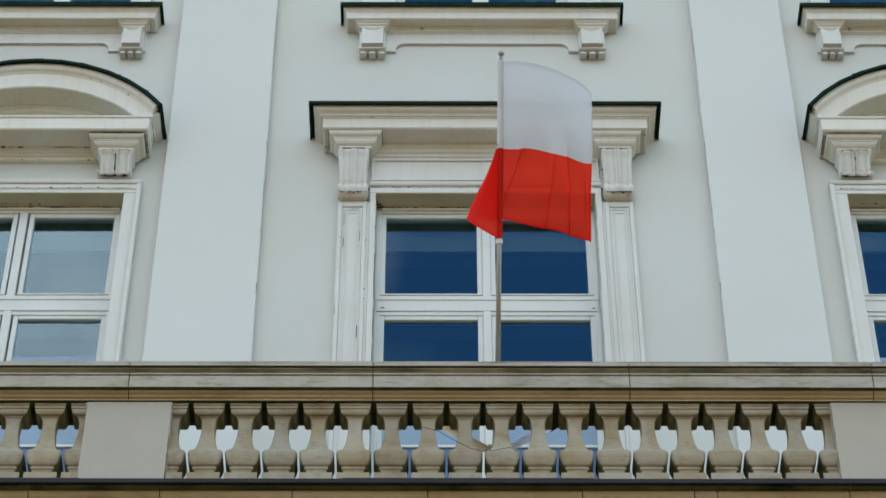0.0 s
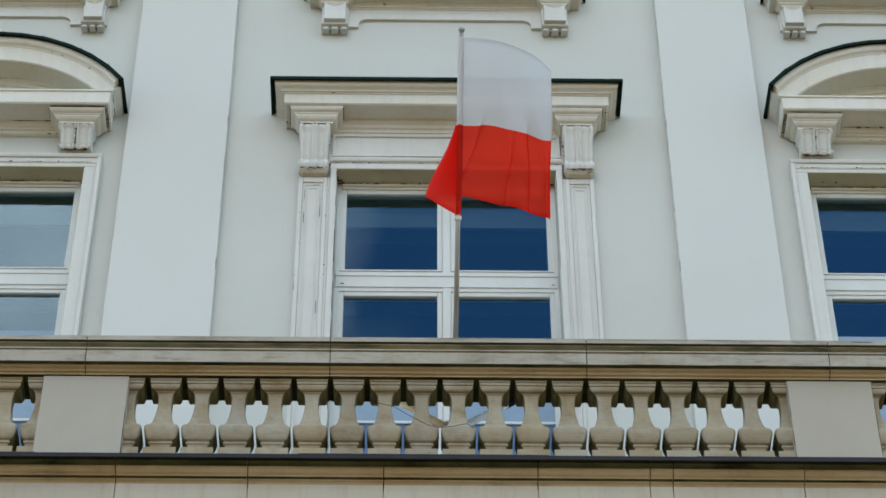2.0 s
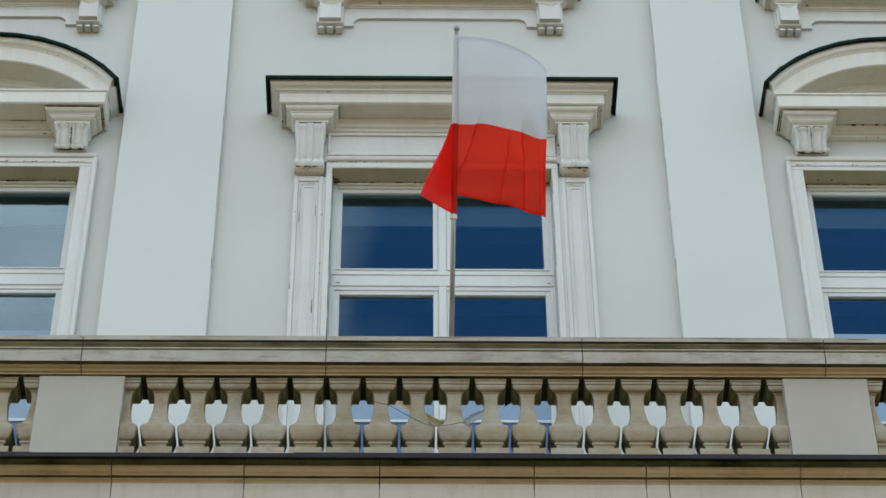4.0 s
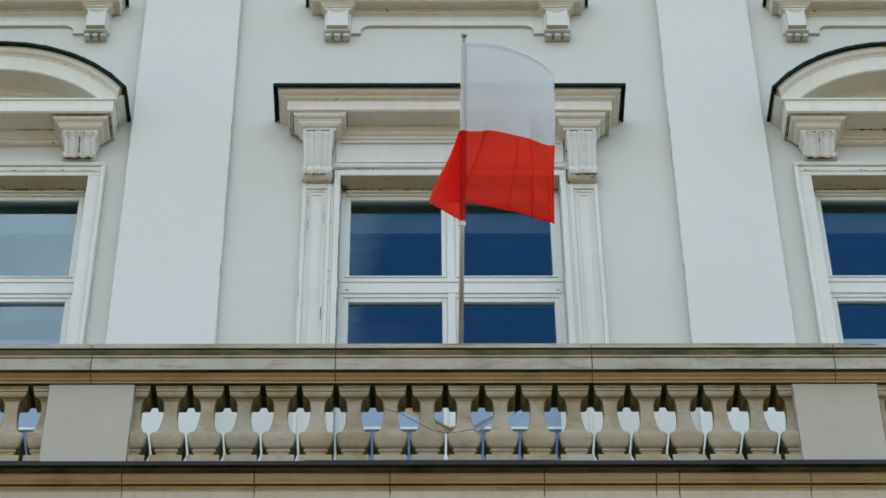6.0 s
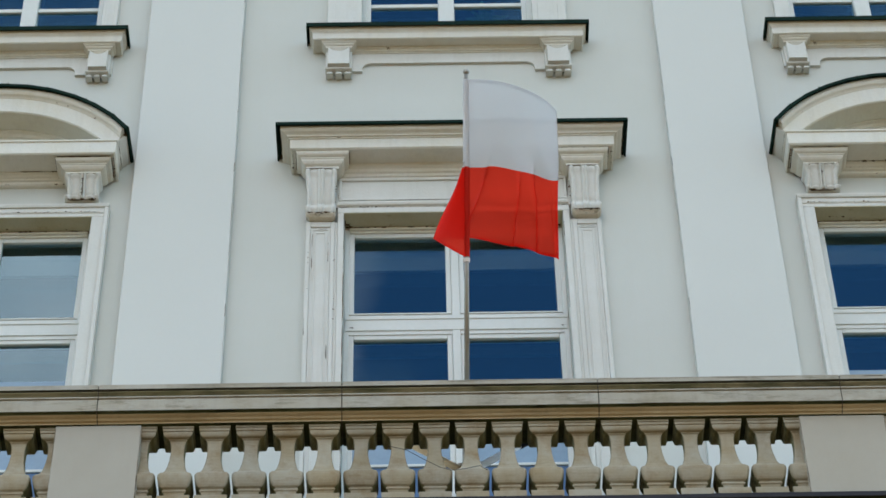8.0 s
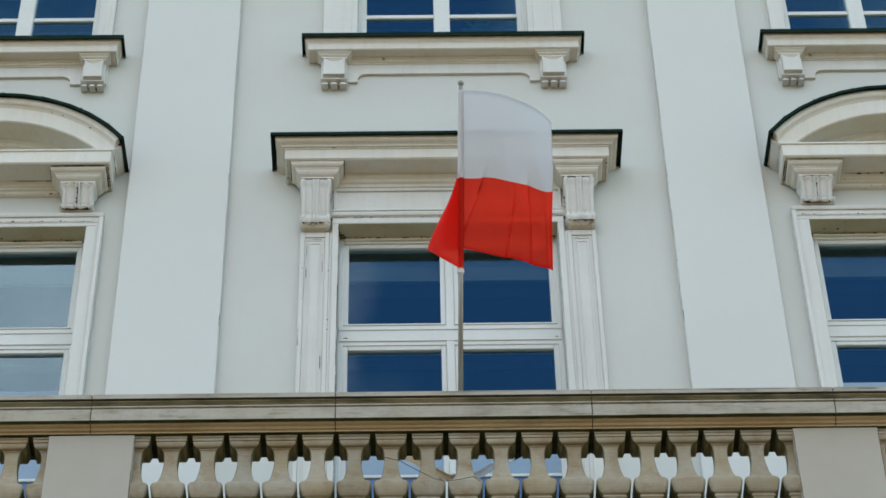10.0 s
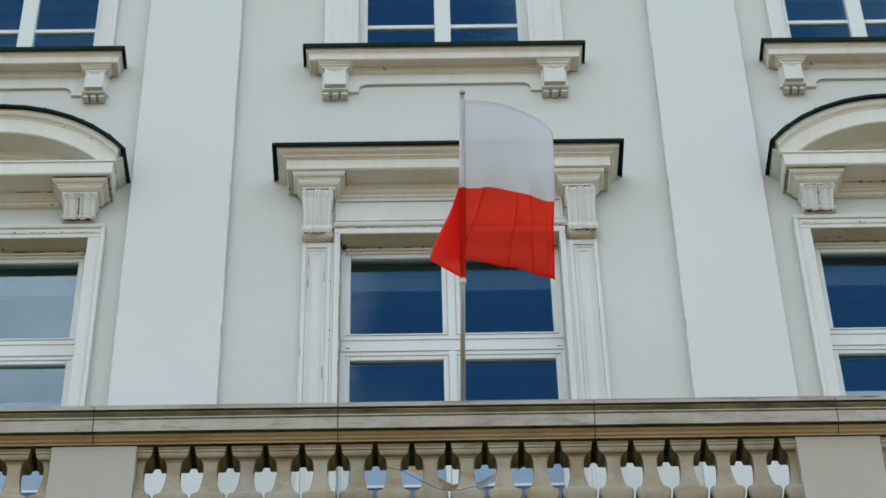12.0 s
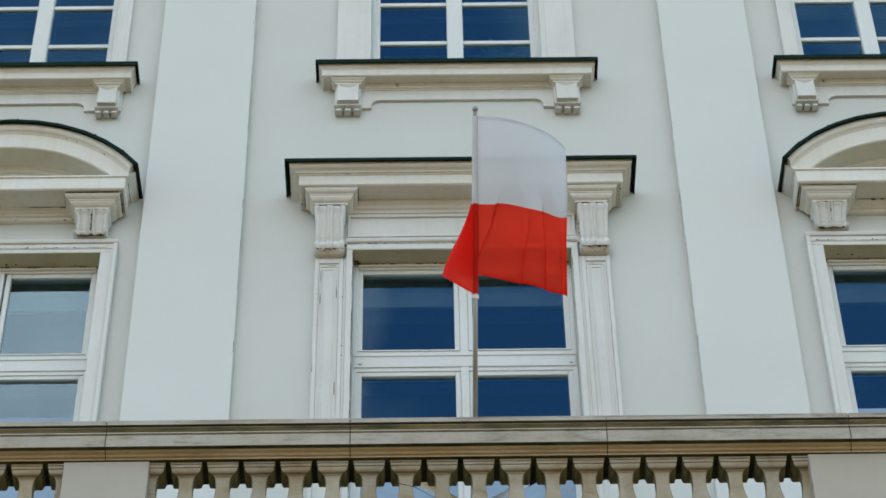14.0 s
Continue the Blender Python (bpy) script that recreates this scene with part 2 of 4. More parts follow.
def cloth_material(name, colour, through_light, sheer, let_through=0.45, satin=0.0):
    mat = bpy.data.materials.new(name)
    mat.use_nodes = True
    nt = mat.node_tree
    nt.nodes.clear()
    out = nt.nodes.new("ShaderNodeOutputMaterial")
    dif = nt.nodes.new("ShaderNodeBsdfDiffuse")
    tra = nt.nodes.new("ShaderNodeBsdfTranslucent")
    clear = nt.nodes.new("ShaderNodeBsdfTransparent")
    a, b = nt.nodes.new("ShaderNodeMixShader"), nt.nodes.new("ShaderNodeMixShader")
    weave = noise_node(nt, 260, 2)
    tint = mix_node(nt, 0.12, colour, mix_node(nt, weave, (0.2, 0.2, 0.2), (0.8, 0.8, 0.8)), "OVERLAY")
    nt.links.new(tint, dif.inputs["Color"])
    tra.inputs["Color"].default_value = (*through_light, 1)
    clear.inputs["Color"].default_value = (*through_light, 1)
    a.inputs["Fac"].default_value = let_through
    b.inputs["Fac"].default_value = sheer
    nt.links.new(dif.outputs["BSDF"], a.inputs[1])
    nt.links.new(tra.outputs["BSDF"], a.inputs[2])
    nap = nt.nodes.new("ShaderNodeBsdfGlossy")
    nap.inputs["Roughness"].default_value = 0.33
    c = nt.nodes.new("ShaderNodeMixShader")
    c.inputs["Fac"].default_value = satin
    nt.links.new(a.outputs["Shader"], c.inputs[1])
    nt.links.new(nap.outputs["BSDF"], c.inputs[2])
    nt.links.new(c.outputs["Shader"], b.inputs[1])
    nt.links.new(clear.outputs["BSDF"], b.inputs[2])
    nt.links.new(b.outputs["Shader"], out.inputs["Surface"])
    return mat


def clear_material():
    mat = bpy.data.materials.new("window_glass_back")
    mat.use_nodes = True
    nt = mat.node_tree
    nt.nodes.clear()
    out = nt.nodes.new("ShaderNodeOutputMaterial")
    clear = nt.nodes.new("ShaderNodeBsdfTransparent")
    clear.inputs["Color"].default_value = (0.90, 0.94, 0.95, 1)
    nt.links.new(clear.outputs["BSDF"], out.inputs["Surface"])
    return mat


GLASS, GLASS_BACK = glass_material(), clear_material()
BLIND_CLOTH = surface("blind_cloth", (0.33, 0.35, 0.36), (0.37, 0.39, 0.40), grain=120, broad=3.0, bump=0.05)
# colours of added sheets that paint in the lower panes' lighter blues
LOW_PANE_TINT = surface("blue_pane_tint", (0.085, 0.15, 0.27), (0.10, 0.17, 0.30), rough=0.35, grain=40, broad=2.0, bump=0.0)
PANE_TINT = surface("pale_pane_tint", (0.24, 0.33, 0.43), (0.27, 0.36, 0.46), rough=0.35, grain=40, broad=2.0, bump=0.0)
WHITE_CLOTH = cloth_material("white_flag_cloth", (0.70, 0.71, 0.735), (0.74, 0.75, 0.78), 0.12)
WHITE_SLEEVE = cloth_material("white_sleeve_cloth", (0.66, 0.67, 0.70), (0.70, 0.71, 0.74), 0.0, 0.2)
RED_SLEEVE = cloth_material("red_sleeve_cloth", (0.52, 0.025, 0.018), (0.7, 0.05, 0.03), 0.0, 0.2)
RED_CLOTH = cloth_material("red_flag_cloth", (0.76, 0.035, 0.024), (0.95, 0.06, 0.03), 0.25, 0.5, satin=0.010)


# ---- mesh tools ----
def link(name, bm, material, parent=None, label="", smooth=False):
    bmesh.ops.recalc_face_normals(bm, faces=bm.faces)
    me = bpy.data.meshes.new(name)
    bm.to_mesh(me)
    bm.free()
    me.materials.append(material)
    if smooth:
        me.polygons.foreach_set("use_smooth", [True] * len(me.polygons))
    ob = new(name, me)
    if parent:
        ob.parent = parent
    if label:
        ob["label"] = label
    return ob


def part(name, bm, material, parent, label="", smooth=False):
    return link(name, bm, material, parent, label, smooth)


def empty(name, at=(0, 0, 0)):
    ob = new(name)
    ob.location = at
    return ob


def box(bm, x0, x1, y0, y1, z0, z1, bevel=0.0):
    vs = [bm.verts.new((x, y, z)) for z in (z0, z1) for x, y in ((x0, y0), (x1, y0), (x1, y1), (x0, y1))]
    fs = [bm.faces.new([vs[i] for i in q]) for q in ((3, 2, 1, 0), (4, 5, 6, 7), (0, 1, 5, 4), (1, 2, 6, 5), (2, 3, 7, 6), (3, 0, 4, 7))]
    if bevel:
        edges = list({e for f in fs for e in f.edges})
        bmesh.ops.bevel(bm, geom=edges, offset=bevel, segments=2, affect="EDGES", profile=0.5)
    return bm


def boxed(x0, x1, y0, y1, z0, z1, bevel=0.0):
    return box(bmesh.new(), x0, x1, y0, y1, z0, z1, bevel)


def moulding(bm, prof, x0, x1, y0):
    """A moulding with the profile of (projection, height) rows along x from x0 to x1, with mitred returns to the plane y0."""
    top = max(p for p, z in prof)
    rows = []
    for p, z in prof:
        a, b = x0 + top - p, x1 - top + p
        rows.append([bm.verts.new(c) for c in ((a, y0, z), (a, y0 - p, z), (b, y0 - p, z), (b, y0, z))])
    for r, s in zip(rows, rows[1:]):
        for i in range(3):
            if (r[i].co - r[i + 1].co).length > 1e-6 or (s[i].co - s[i + 1].co).length > 1e-6:
                bm.faces.new((r[i], r[i + 1], s[i + 1], s[i]))
    return bm


def bar_profile(bm, prof, x0, x1):
    """A straight bar with a closed profile of (y, z) rows and flat ends."""
    a = [bm.verts.new((x0, y, z)) for y, z in prof]
    b = [bm.verts.new((x1, y, z)) for y, z in prof]
    n = len(prof)
    for i in range(n):
        j = (i + 1) % n
        bm.faces.new((a[i], a[j], b[j], b[i]))
    bm.faces.new(a[::-1])
    bm.faces.new(b)
    return bm


def arc_moulding(bm, cx, cz, prof, half_angle, y0, steps=48):
    """A moulding of (projection, radius) rows bent along an arc about (cx, cz); a third number flattens a row's arc below its crown."""
    rings = []
    for i in range(steps + 1):
        a = radians(-half_angle + 2 * half_angle * i / steps)
        rings.append([bm.verts.new((cx + (r + sum(d)) * math.sin(a), y0 - p, cz - sum(d) + (r + sum(d)) * math.cos(a))) for p, r, *d in prof])
    for r, s in zip(rings, rings[1:]):
        for i in range(len(prof) - 1):
            bm.faces.new((r[i], r[i + 1], s[i + 1], s[i]))
    bm.faces.new(rings[0])
    bm.faces.new(rings[-1][::-1])
    return bm


def tube(bm, a, b, r0, r1=None, sides=16, cap=True):
    a, b = Vector(a), Vector(b)
    r1 = r0 if r1 is None else r1
    q = (b - a).to_track_quat("Z", "Y")
    rings = []
    for c, r in ((a, r0), (b, r1)):
        rings.append([bm.verts.new(c + q @ Vector((r * math.cos(2 * math.pi * i / sides), r * math.sin(2 * math.pi * i / sides), 0))) for i in range(sides)])
    for i in range(sides):
        j = (i + 1) % sides
        bm.faces.new((rings[0][i], rings[0][j], rings[1][j], rings[1][i]))
    if cap:
        bm.faces.new(rings[0][::-1])
        bm.faces.new(rings[1])
    return bm


def pierced_wall(bm, xs, zs, holes, y0, y1):
    """A wall between the planes y0 and y1 with rectangular openings (x0, x1, z0, z1)."""
    xs = sorted({*xs, *(h[0] for h in holes), *(h[1] for h in holes)})
    zs = sorted({*zs, *(h[2] for h in holes), *(h[3] for h in holes)})
    verts = {}

    def v(x, y, z):
        if (x, y, z) not in verts:
            verts[(x, y, z)] = bm.verts.new((x, y, z))
        return verts[(x, y, z)]

    for xa, xb in zip(xs, xs[1:]):
        for za, zb in zip(zs, zs[1:]):
            xm, zm = (xa + xb) / 2, (za + zb) / 2
            if any(h[0] < xm < h[1] and h[2] < zm < h[3] for h in holes):
                continue
            bm.faces.new((v(xa, y0, za), v(xb, y0, za), v(xb, y0, zb), v(xa, y0, zb)))
            bm.faces.new((v(xa, y1, za), v(xa, y1, zb), v(xb, y1, zb), v(xb, y1, za)))
    for e in [e for e in bm.edges if len(e.link_faces) == 1 and e.verts[0].co.y == y0]:
        a, b = (w.co for w in e.verts)
        bm.faces.new((e.verts[0], e.verts[1], v(round(b.x, 6), y1, round(b.z, 6)), v(round(a.x, 6), y1, round(a.z, 6))))
    return bm


# ---- large structure ----
BAY = 2.98
HEAD = 14.0          # top of the tall openings
SILL_UP = 15.80      # level of the upper sills

ground = link("ground", boxed(-400, 400, -400, 400, -0.3, 0.0), PAVING)
tagged(ground, "brownish stone street paving in front of the building", "paving", kind="structure")

holes = [(-0.704, 0.704, 10.82, HEAD)]
holes += [(s * BAY - 0.65, s * BAY + 0.65, 10.82, HEAD) for s in (-1, 1)]
holes += [(-0.60, 0.60, SILL_UP, 18.0)] + [(c - 0.545, c + 0.545, SILL_UP, 18.0) for c in (-BAY + 0.01, BAY - 0.029)]
holes = [tuple(round(c, 6) for c in h) for h in holes]
wall = link("wall_facade", pierced_wall(bmesh.new(), (-5.2, 5.2), (0.0, 19.6), holes, 0.0, 0.45), PLASTER)
tagged(wall, "cream plastered palace facade with tall windows", "wall", kind="structure")

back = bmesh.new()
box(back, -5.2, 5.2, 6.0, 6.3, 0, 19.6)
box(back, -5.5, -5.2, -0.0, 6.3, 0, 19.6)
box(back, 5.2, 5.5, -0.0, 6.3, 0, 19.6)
tagged(link("wall_back", back, INSIDE), "plain back and side walls closing the rooms, darkened to look unlit", "wall", kind="structure")
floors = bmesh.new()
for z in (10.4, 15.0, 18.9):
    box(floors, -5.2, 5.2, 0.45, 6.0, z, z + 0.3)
tagged(link("ceiling", floors, INSIDE), "ceilings and floors inside the rooms, painted near black to look unlit", "ceiling", kind="structure")
tagged(link("roof", boxed(-5.5, 5.5, -0.3, 6.3, 19.6, 19.9, 0.02), GREEN_METAL), "flat roof slab closing the building", "roof", kind="structure")


def pilaster(name, x0, x1):
    ob = link(name, boxed(x0, x1, -0.06, 0.0, 10.85, 19.6, 0.006), PILASTER)
    return tagged(ob, "broad flat white plaster pilaster on the facade", "pilaster", "pilasters of the facade", "structure")


PILASTERS = [pilaster("pilaster", -2.087, -1.43), pilaster("pilaster", 1.445, 2.072)]

terrace = link("terrace", boxed(-5.2, 5.2, -0.78, 0.0, 0.0, 10.66), ASHLAR)
tagged(terrace, "projecting stone ground storey carrying the balcony", "terrace", kind="structure")
floor = link("floor", boxed(-5.2, 5.2, -0.6, 0.0, 10.664, 10.80), BALCONY_PAVING)
tagged(floor, "stone balcony floor behind the balustrade", "floor", kind="structure")


# ---- windows ----
def window(name, cx, half, z0, z1, y, transom, muntins, bars, pane_half, stile=0.058, post=0.026, sheet_top=12.37, label=""):
    """A two-leaf window: outer frame, centre post, transom, glazing bars and one pane for each light."""
    w = empty(name, (0, 0, 0))
    tagged(w, label, "window", kind="structure")
    L, R = cx - half, cx + half
    gl, gr = cx - pane_half, cx + pane_half
    ztop = z1 - 0.08
    part("window_frame", box(box(bmesh.new(), L, gl - 0.03, y, y + 0.09, z0, z1, 0.006), gr + 0.03, R, y, y + 0.09, z0, z1, 0.006), FRAME, w)
    part("head_rail", box(boxed(gl - 0.03, gr + 0.03, y - 0.002, y + 0.088, z1 - 0.045, z1, 0.005), gl - 0.03, gr + 0.03, y - 0.02, y + 0.01, z1 - 0.03, z1 - 0.012, 0.004), WORN, w)
    part("mullion", boxed(cx - post, cx + post, y - 0.005, y + 0.09, z0, z1 - 0.046, 0.006), FRAME, w)
    lights = []
    if transom:
        a, b = transom
        m = (a + b) / 2
        prof = [(0.09, -0.184), (0.001, -0.184), (0.001, -0.157), (-0.001, -0.155), (-0.008, -0.153), (-0.008, -0.066), (-0.009, -0.064), (-0.015, -0.062), (-0.015, -0.0285), (0.09, -0.0285)]
        prof = [(y + dy, b + dz) for dy, dz in prof]
        part("transom", bar_profile(bmesh.new(), prof, gl - 0.05, gr + 0.05), FRAME, w)
        lights = [(b, ztop, "upper"), (z0 + 0.35, a, "lower")]
    else:
        lights = [(z0 + 0.06, ztop, "full")]
    for za, zb, kind in lights:
        for xa, xb in ((gl, cx - stile), (cx + stile, gr)):
            leaf = bmesh.new()
            low, high = (0.027, 0.035) if kind == "upper" else (0.05, 0.0445) if kind == "lower" else (0.05, 0.035)
            box(leaf, xa - 0.032, xa, y + 0.008, y + 0.06, za - low, zb + high, 0.005)
            box(leaf, xb, xb + 0.032, y + 0.008, y + 0.06, za - low, zb + high, 0.005)
            box(leaf, xa + 0.0005, xb - 0.0005, y + 0.008, y + 0.06, zb, zb + high - 0.001, 0.005)
            box(leaf, xa + 0.0005, xb - 0.0005, y + 0.008, y + 0.06, za - low + 0.001, za, 0.005)
            if kind == "upper":
                box(leaf, xa - 0.03, xb + 0.03, y - 0.021, y + 0.0075, za - 0.026, za - 0.014, 0.003)
            sash = part("casement", leaf, FRAME, w)
            levels = [za] + [z for z in muntins if za < z < zb] + [zb]
            for z in levels[1:-1]:
                part("glazing_bar", boxed(xa, xb, y + 0.014, y + 0.05, z - bars, z + bars, 0.004), FRAME, sash)
            for i, (zl, zh) in enumerate(zip(levels, levels[1:])):
                lo = zl + (bars if i else 0)
                hi = zh - (bars if i < len(levels) - 2 else 0)
                p = part("pane", boxed(xa, xb, y + 0.030, y + 0.034, lo, hi), GLASS, sash)
                p.visible_shadow = False
                inner = part("inner_pane", boxed(xa - 0.02, xb + 0.02, y + 0.094, y + 0.098, lo - 0.01, hi + 0.02), GLASS, sash)
                inner.visible_shadow = False
                for sheet in (p, inner):
                    sheet.data.materials.append(GLASS_BACK)
                    for f in sheet.data.polygons:
                        f.material_index = int(f.normal.y > -0.5)
                # added opaque sheets; their blue is painted in place of what the glass mirrors
                if transom and kind == "lower":
                    top = sheet_top if i else hi
                    part("window_film", boxed(xa, xb, y + 0.026, y + 0.029, lo, top), PANE_TINT if i else LOW_PANE_TINT, sash, "pale blue sheet added in front of the lower glass" if i else "blue sheet added in front of the lowest glass")
    if transom:
        part("roller_blind", boxed(gl - 0.02, gr + 0.02, y + 0.125, y + 0.15, BLIND, z1 - 0.01, 0.004), BLIND_CLOTH, w, "rolled grey blind behind the glass")
        part("bottom_panel", boxed(gl - 0.03, gr + 0.03, y + 0.01, y + 0.06, z0, z0 + 0.30, 0.01), FRAME, w)
    return w


BLIND = 13.732
TALL = dict(z0=10.82, z1=HEAD, y=0.09, muntins=(11.945,), bars=0.011)
window("window_1", 0.0, 0.704, pane_half=0.64, transom=(12.991, 13.209), label="tall white-painted double casement window over the balcony", **TALL)
window("window_2", -BAY, 0.65, pane_half=0.585, stile=0.07, transom=(12.995, 13.209), sheet_top=12.685, label="tall white-painted casement window under a curved pediment", **TALL)
window("window_3", BAY, 0.65, pane_half=0.585, stile=0.07, transom=(12.995, 13.209), sheet_top=12.685, label="tall white-painted casement window under a curved pediment", **TALL)
UPPER = dict(z0=SILL_UP, z1=18.0, y=0.07, transom=None, muntins=(16.335, 16.79, 17.25, 17.6), bars=0.019, post=0.055)
window("window_4", -0.008, 0.612, pane_half=0.535, label="white-painted upper window with glazing bars", **UPPER)
window("window_5", -BAY + 0.01, 0.545, pane_half=0.485, label="white-painted upper window with glazing bars", **UPPER)
window("window_6", BAY - 0.029, 0.545, pane_half=0.485, label="white-painted upper window with glazing bars", **UPPER)


# ---- window surrounds ----
def console_scroll(bm, cx, half, z_top, z_bot, y0, out_top, out_low, ribs, relief=0.010, swell=0.12):
    """A scrolled bracket face: an S curve in the side view, ribs and grooves across."""
    n = 28
    xs = []
    for x0, x1, d in ribs:
        xs += [(x0 + (x1 - x0) * k / 6, d - 0.8 * relief + relief * math.sin(math.pi * (0.06 + 0.88 * k / 6)) ** 0.6) for k in range(7)]
    grid = []
    for i in range(n + 1):
        s = i / n
        z = z_top + (z_bot - z_top) * s
        mid = out_top + (out_low - out_top) * (0.5 - 0.5 * math.cos(math.pi * min(1, s * 1.15)))
        out = mid + 0.016 * math.exp(-((s - 0.07) / 0.07) ** 2) + 0.02 * math.exp(-((s - 0.9) / 0.075) ** 2) - 0.012 * math.exp(-((s - 0.76) / 0.05) ** 2)
        flare = 0.97 + swell * math.exp(-((s - 0.12) / 0.11) ** 2) + 0.75 * swell * math.exp(-((s - 0.9) / 0.08) ** 2)
        grid.append([bm.verts.new((cx - half * flare, y0, z))] + [bm.verts.new((cx + x * half * flare, y0 - out - d, z)) for x, d in xs] + [bm.verts.new((cx + half * flare, y0, z))])
    for a, b in zip(grid, grid[1:]):
        for i in range(len(a) - 1):
            bm.faces.new((a[i], a[i + 1], b[i + 1], b[i]))
    bm.faces.new(grid[0])
    bm.faces.new(grid[-1][::-1])
    return bm


def tall_console(parent, cx):
    ca = cx - math.copysign(0.009, cx)
    cap = moulding(bmesh.new(), [(0, 14.4395), (0.176, 14.4395), (0.176, 14.430), (0.174, 14.418), (0.166, 14.407), (0.152, 14.400), (0.148, 14.399), (0.148, 14.390), (0.143, 14.388), (0.139, 14.374), (0.128, 14.360), (0.114, 14.351), (0.110, 14.350), (0.110, 14.326), (0, 14.326)], ca - 0.172, ca + 0.172, -0.032)
    scroll = console_scroll(bmesh.new(), cx, 0.093, 14.33, 13.962, -0.032, 0.098, 0.05,
                            [(-1.0, -0.74, 0.008), (-0.70, -0.24, 0.0), (-0.22, -0.02, 0.008), (0.02, 0.22, 0.008), (0.24, 0.70, 0.0), (0.74, 1.0, 0.008)])
    c = part("console", scroll, TRIM, parent, "scrolled white bracket", True)
    part("cap", cap, WORN, c)
    part("foot", moulding(bmesh.new(), [(0, 13.961), (0.062, 13.961), (0.056, 13.948), (0.04, 13.936), (0, 13.934)], cx - 0.094, cx + 0.094, -0.032), FOOT, c, "brown-stained foot")


def short_console(parent, cx):
    cap = moulding(bmesh.new(), [(0, 14.3945), (0.198, 14.3945), (0.198, 14.384), (0.196, 14.374), (0.188, 14.365), (0.175, 14.359), (0.171, 14.358), (0.171, 14.351), (0.165, 14.349), (0.161, 14.339), (0.150, 14.328), (0.136, 14.320), (0.132, 14.319), (0.132, 14.304), (0, 14.304)], cx - 0.18, cx + 0.18, -0.02)
    scroll = console_scroll(bmesh.new(), cx, 0.102, 14.31, 14.115, -0.02, 0.112, 0.066,
                            [(-1.0, -0.74, 0.010), (-0.72, -0.18, 0.002), (-0.15, -0.01, 0.012), (0.01, 0.15, 0.012), (0.18, 0.72, 0.002), (0.74, 1.0, 0.010)], 0.022, 0.19)
    c = part("console", scroll, TRIM, parent, "short fluted white bracket", True)
    part("cap", cap, WORN, c)


def grime(parent, seed, runs):
    """Small dark tufts of soot and moss along creases: runs of (start, end, how many, least size, largest size)."""
    rng = random.Random(seed)
    bm = bmesh.new()
    for a, b, count, small, large in runs:
        for _ in range(count):
            c = Vector(a).lerp(Vector(b), rng.random())
            r = small + (large - small) * rng.random() ** 2
            m = Matrix.Translation(c) @ Matrix.Diagonal((r * rng.uniform(1.0, 2.4), r * rng.uniform(0.5, 0.9), r * rng.uniform(0.5, 1.0), 1))
            made = bmesh.ops.create_icosphere(bm, subdivisions=1, radius=1.0, matrix=m)["verts"]
            for v in made:
                v.co += Vector((rng.uniform(-1, 1), rng.uniform(-1, 1), rng.uniform(-1, 1))) * r * 0.3
    return part("grime", bm, SOOT_SHADE, parent, "dark specks of soot and moss", True)


def soot_shade_seams(parent, seed, lines):
    """Thin ragged dark lines, part soot and part painted-in crease shade: rows of (start, end, largest half-width)."""
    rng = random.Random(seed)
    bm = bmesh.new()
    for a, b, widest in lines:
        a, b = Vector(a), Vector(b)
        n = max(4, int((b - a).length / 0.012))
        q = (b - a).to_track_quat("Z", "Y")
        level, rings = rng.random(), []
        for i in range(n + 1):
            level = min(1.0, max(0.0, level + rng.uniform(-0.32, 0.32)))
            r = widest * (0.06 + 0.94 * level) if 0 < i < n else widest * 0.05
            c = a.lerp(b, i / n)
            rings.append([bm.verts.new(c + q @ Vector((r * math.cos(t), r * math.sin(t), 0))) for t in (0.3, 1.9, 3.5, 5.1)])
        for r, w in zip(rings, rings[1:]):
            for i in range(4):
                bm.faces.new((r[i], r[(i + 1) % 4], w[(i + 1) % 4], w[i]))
    return part("soot_seam", bm, SOOT_SHADE, parent, "thin brown line of soot and painted shade in the creases")


for column, edge_x, seed in zip(PILASTERS, (-1.431, 1.446), (41, 42)):
    soot_shade_seams(column, seed, [((edge_x, -0.0585, z), (edge_x, -0.0585, z + h), r) for z, h, r in ((12.1, 0.3, 0.0012), (13.05, 0.12, 0.0024), (13.6, 0.5, 0.0010), (14.4, 0.1, 0.002), (15.0, 0.9, 0.0010), (16.2, 0.4, 0.0018), (17.0, 0.15, 0.0024))])


# centre window: straight cornice on long consoles over panelled strips
s1 = empty("window_surround")
tagged(s1, "white moulded window surround with straight cornice on scrolled brackets", "window surround")
part("flashing", moulding(bmesh.new(), [(0, 14.628), (0.312, 14.602), (0.317, 14.598), (0.317, 14.572), (0.308, 14.572), (0.306, 14.588), (0, 14.592)], -1.152, 1.152, 0.0), GREEN_METAL, s1, "dark green sheet-metal edge")
part("cornice", moulding(bmesh.new(), [(0, 14.587), (0.290, 14.587), (0.290, 14.572), (0.287, 14.562), (0.276, 14.553), (0.258, 14.547), (0.249, 14.541), (0.247, 14.534), (0.234, 14.532), (0.234, 14.526),
     (0.226, 14.523), (0.226, 14.440), (0.214, 14.432), (0.203, 14.440), (0.085, 14.442), (0.082, 14.422), (0.064, 14.410), (0.056, 14.392), (0.043, 14.384), (0.038, 14.364), (0.030, 14.360), (0.03, 14.345), (0, 14.345)], -1.122, 1.122, 0.0), WORN, s1)
part("frieze", boxed(-0.945, 0.945, -0.028, 0.0, 14.075, 14.344), TRIM, s1)
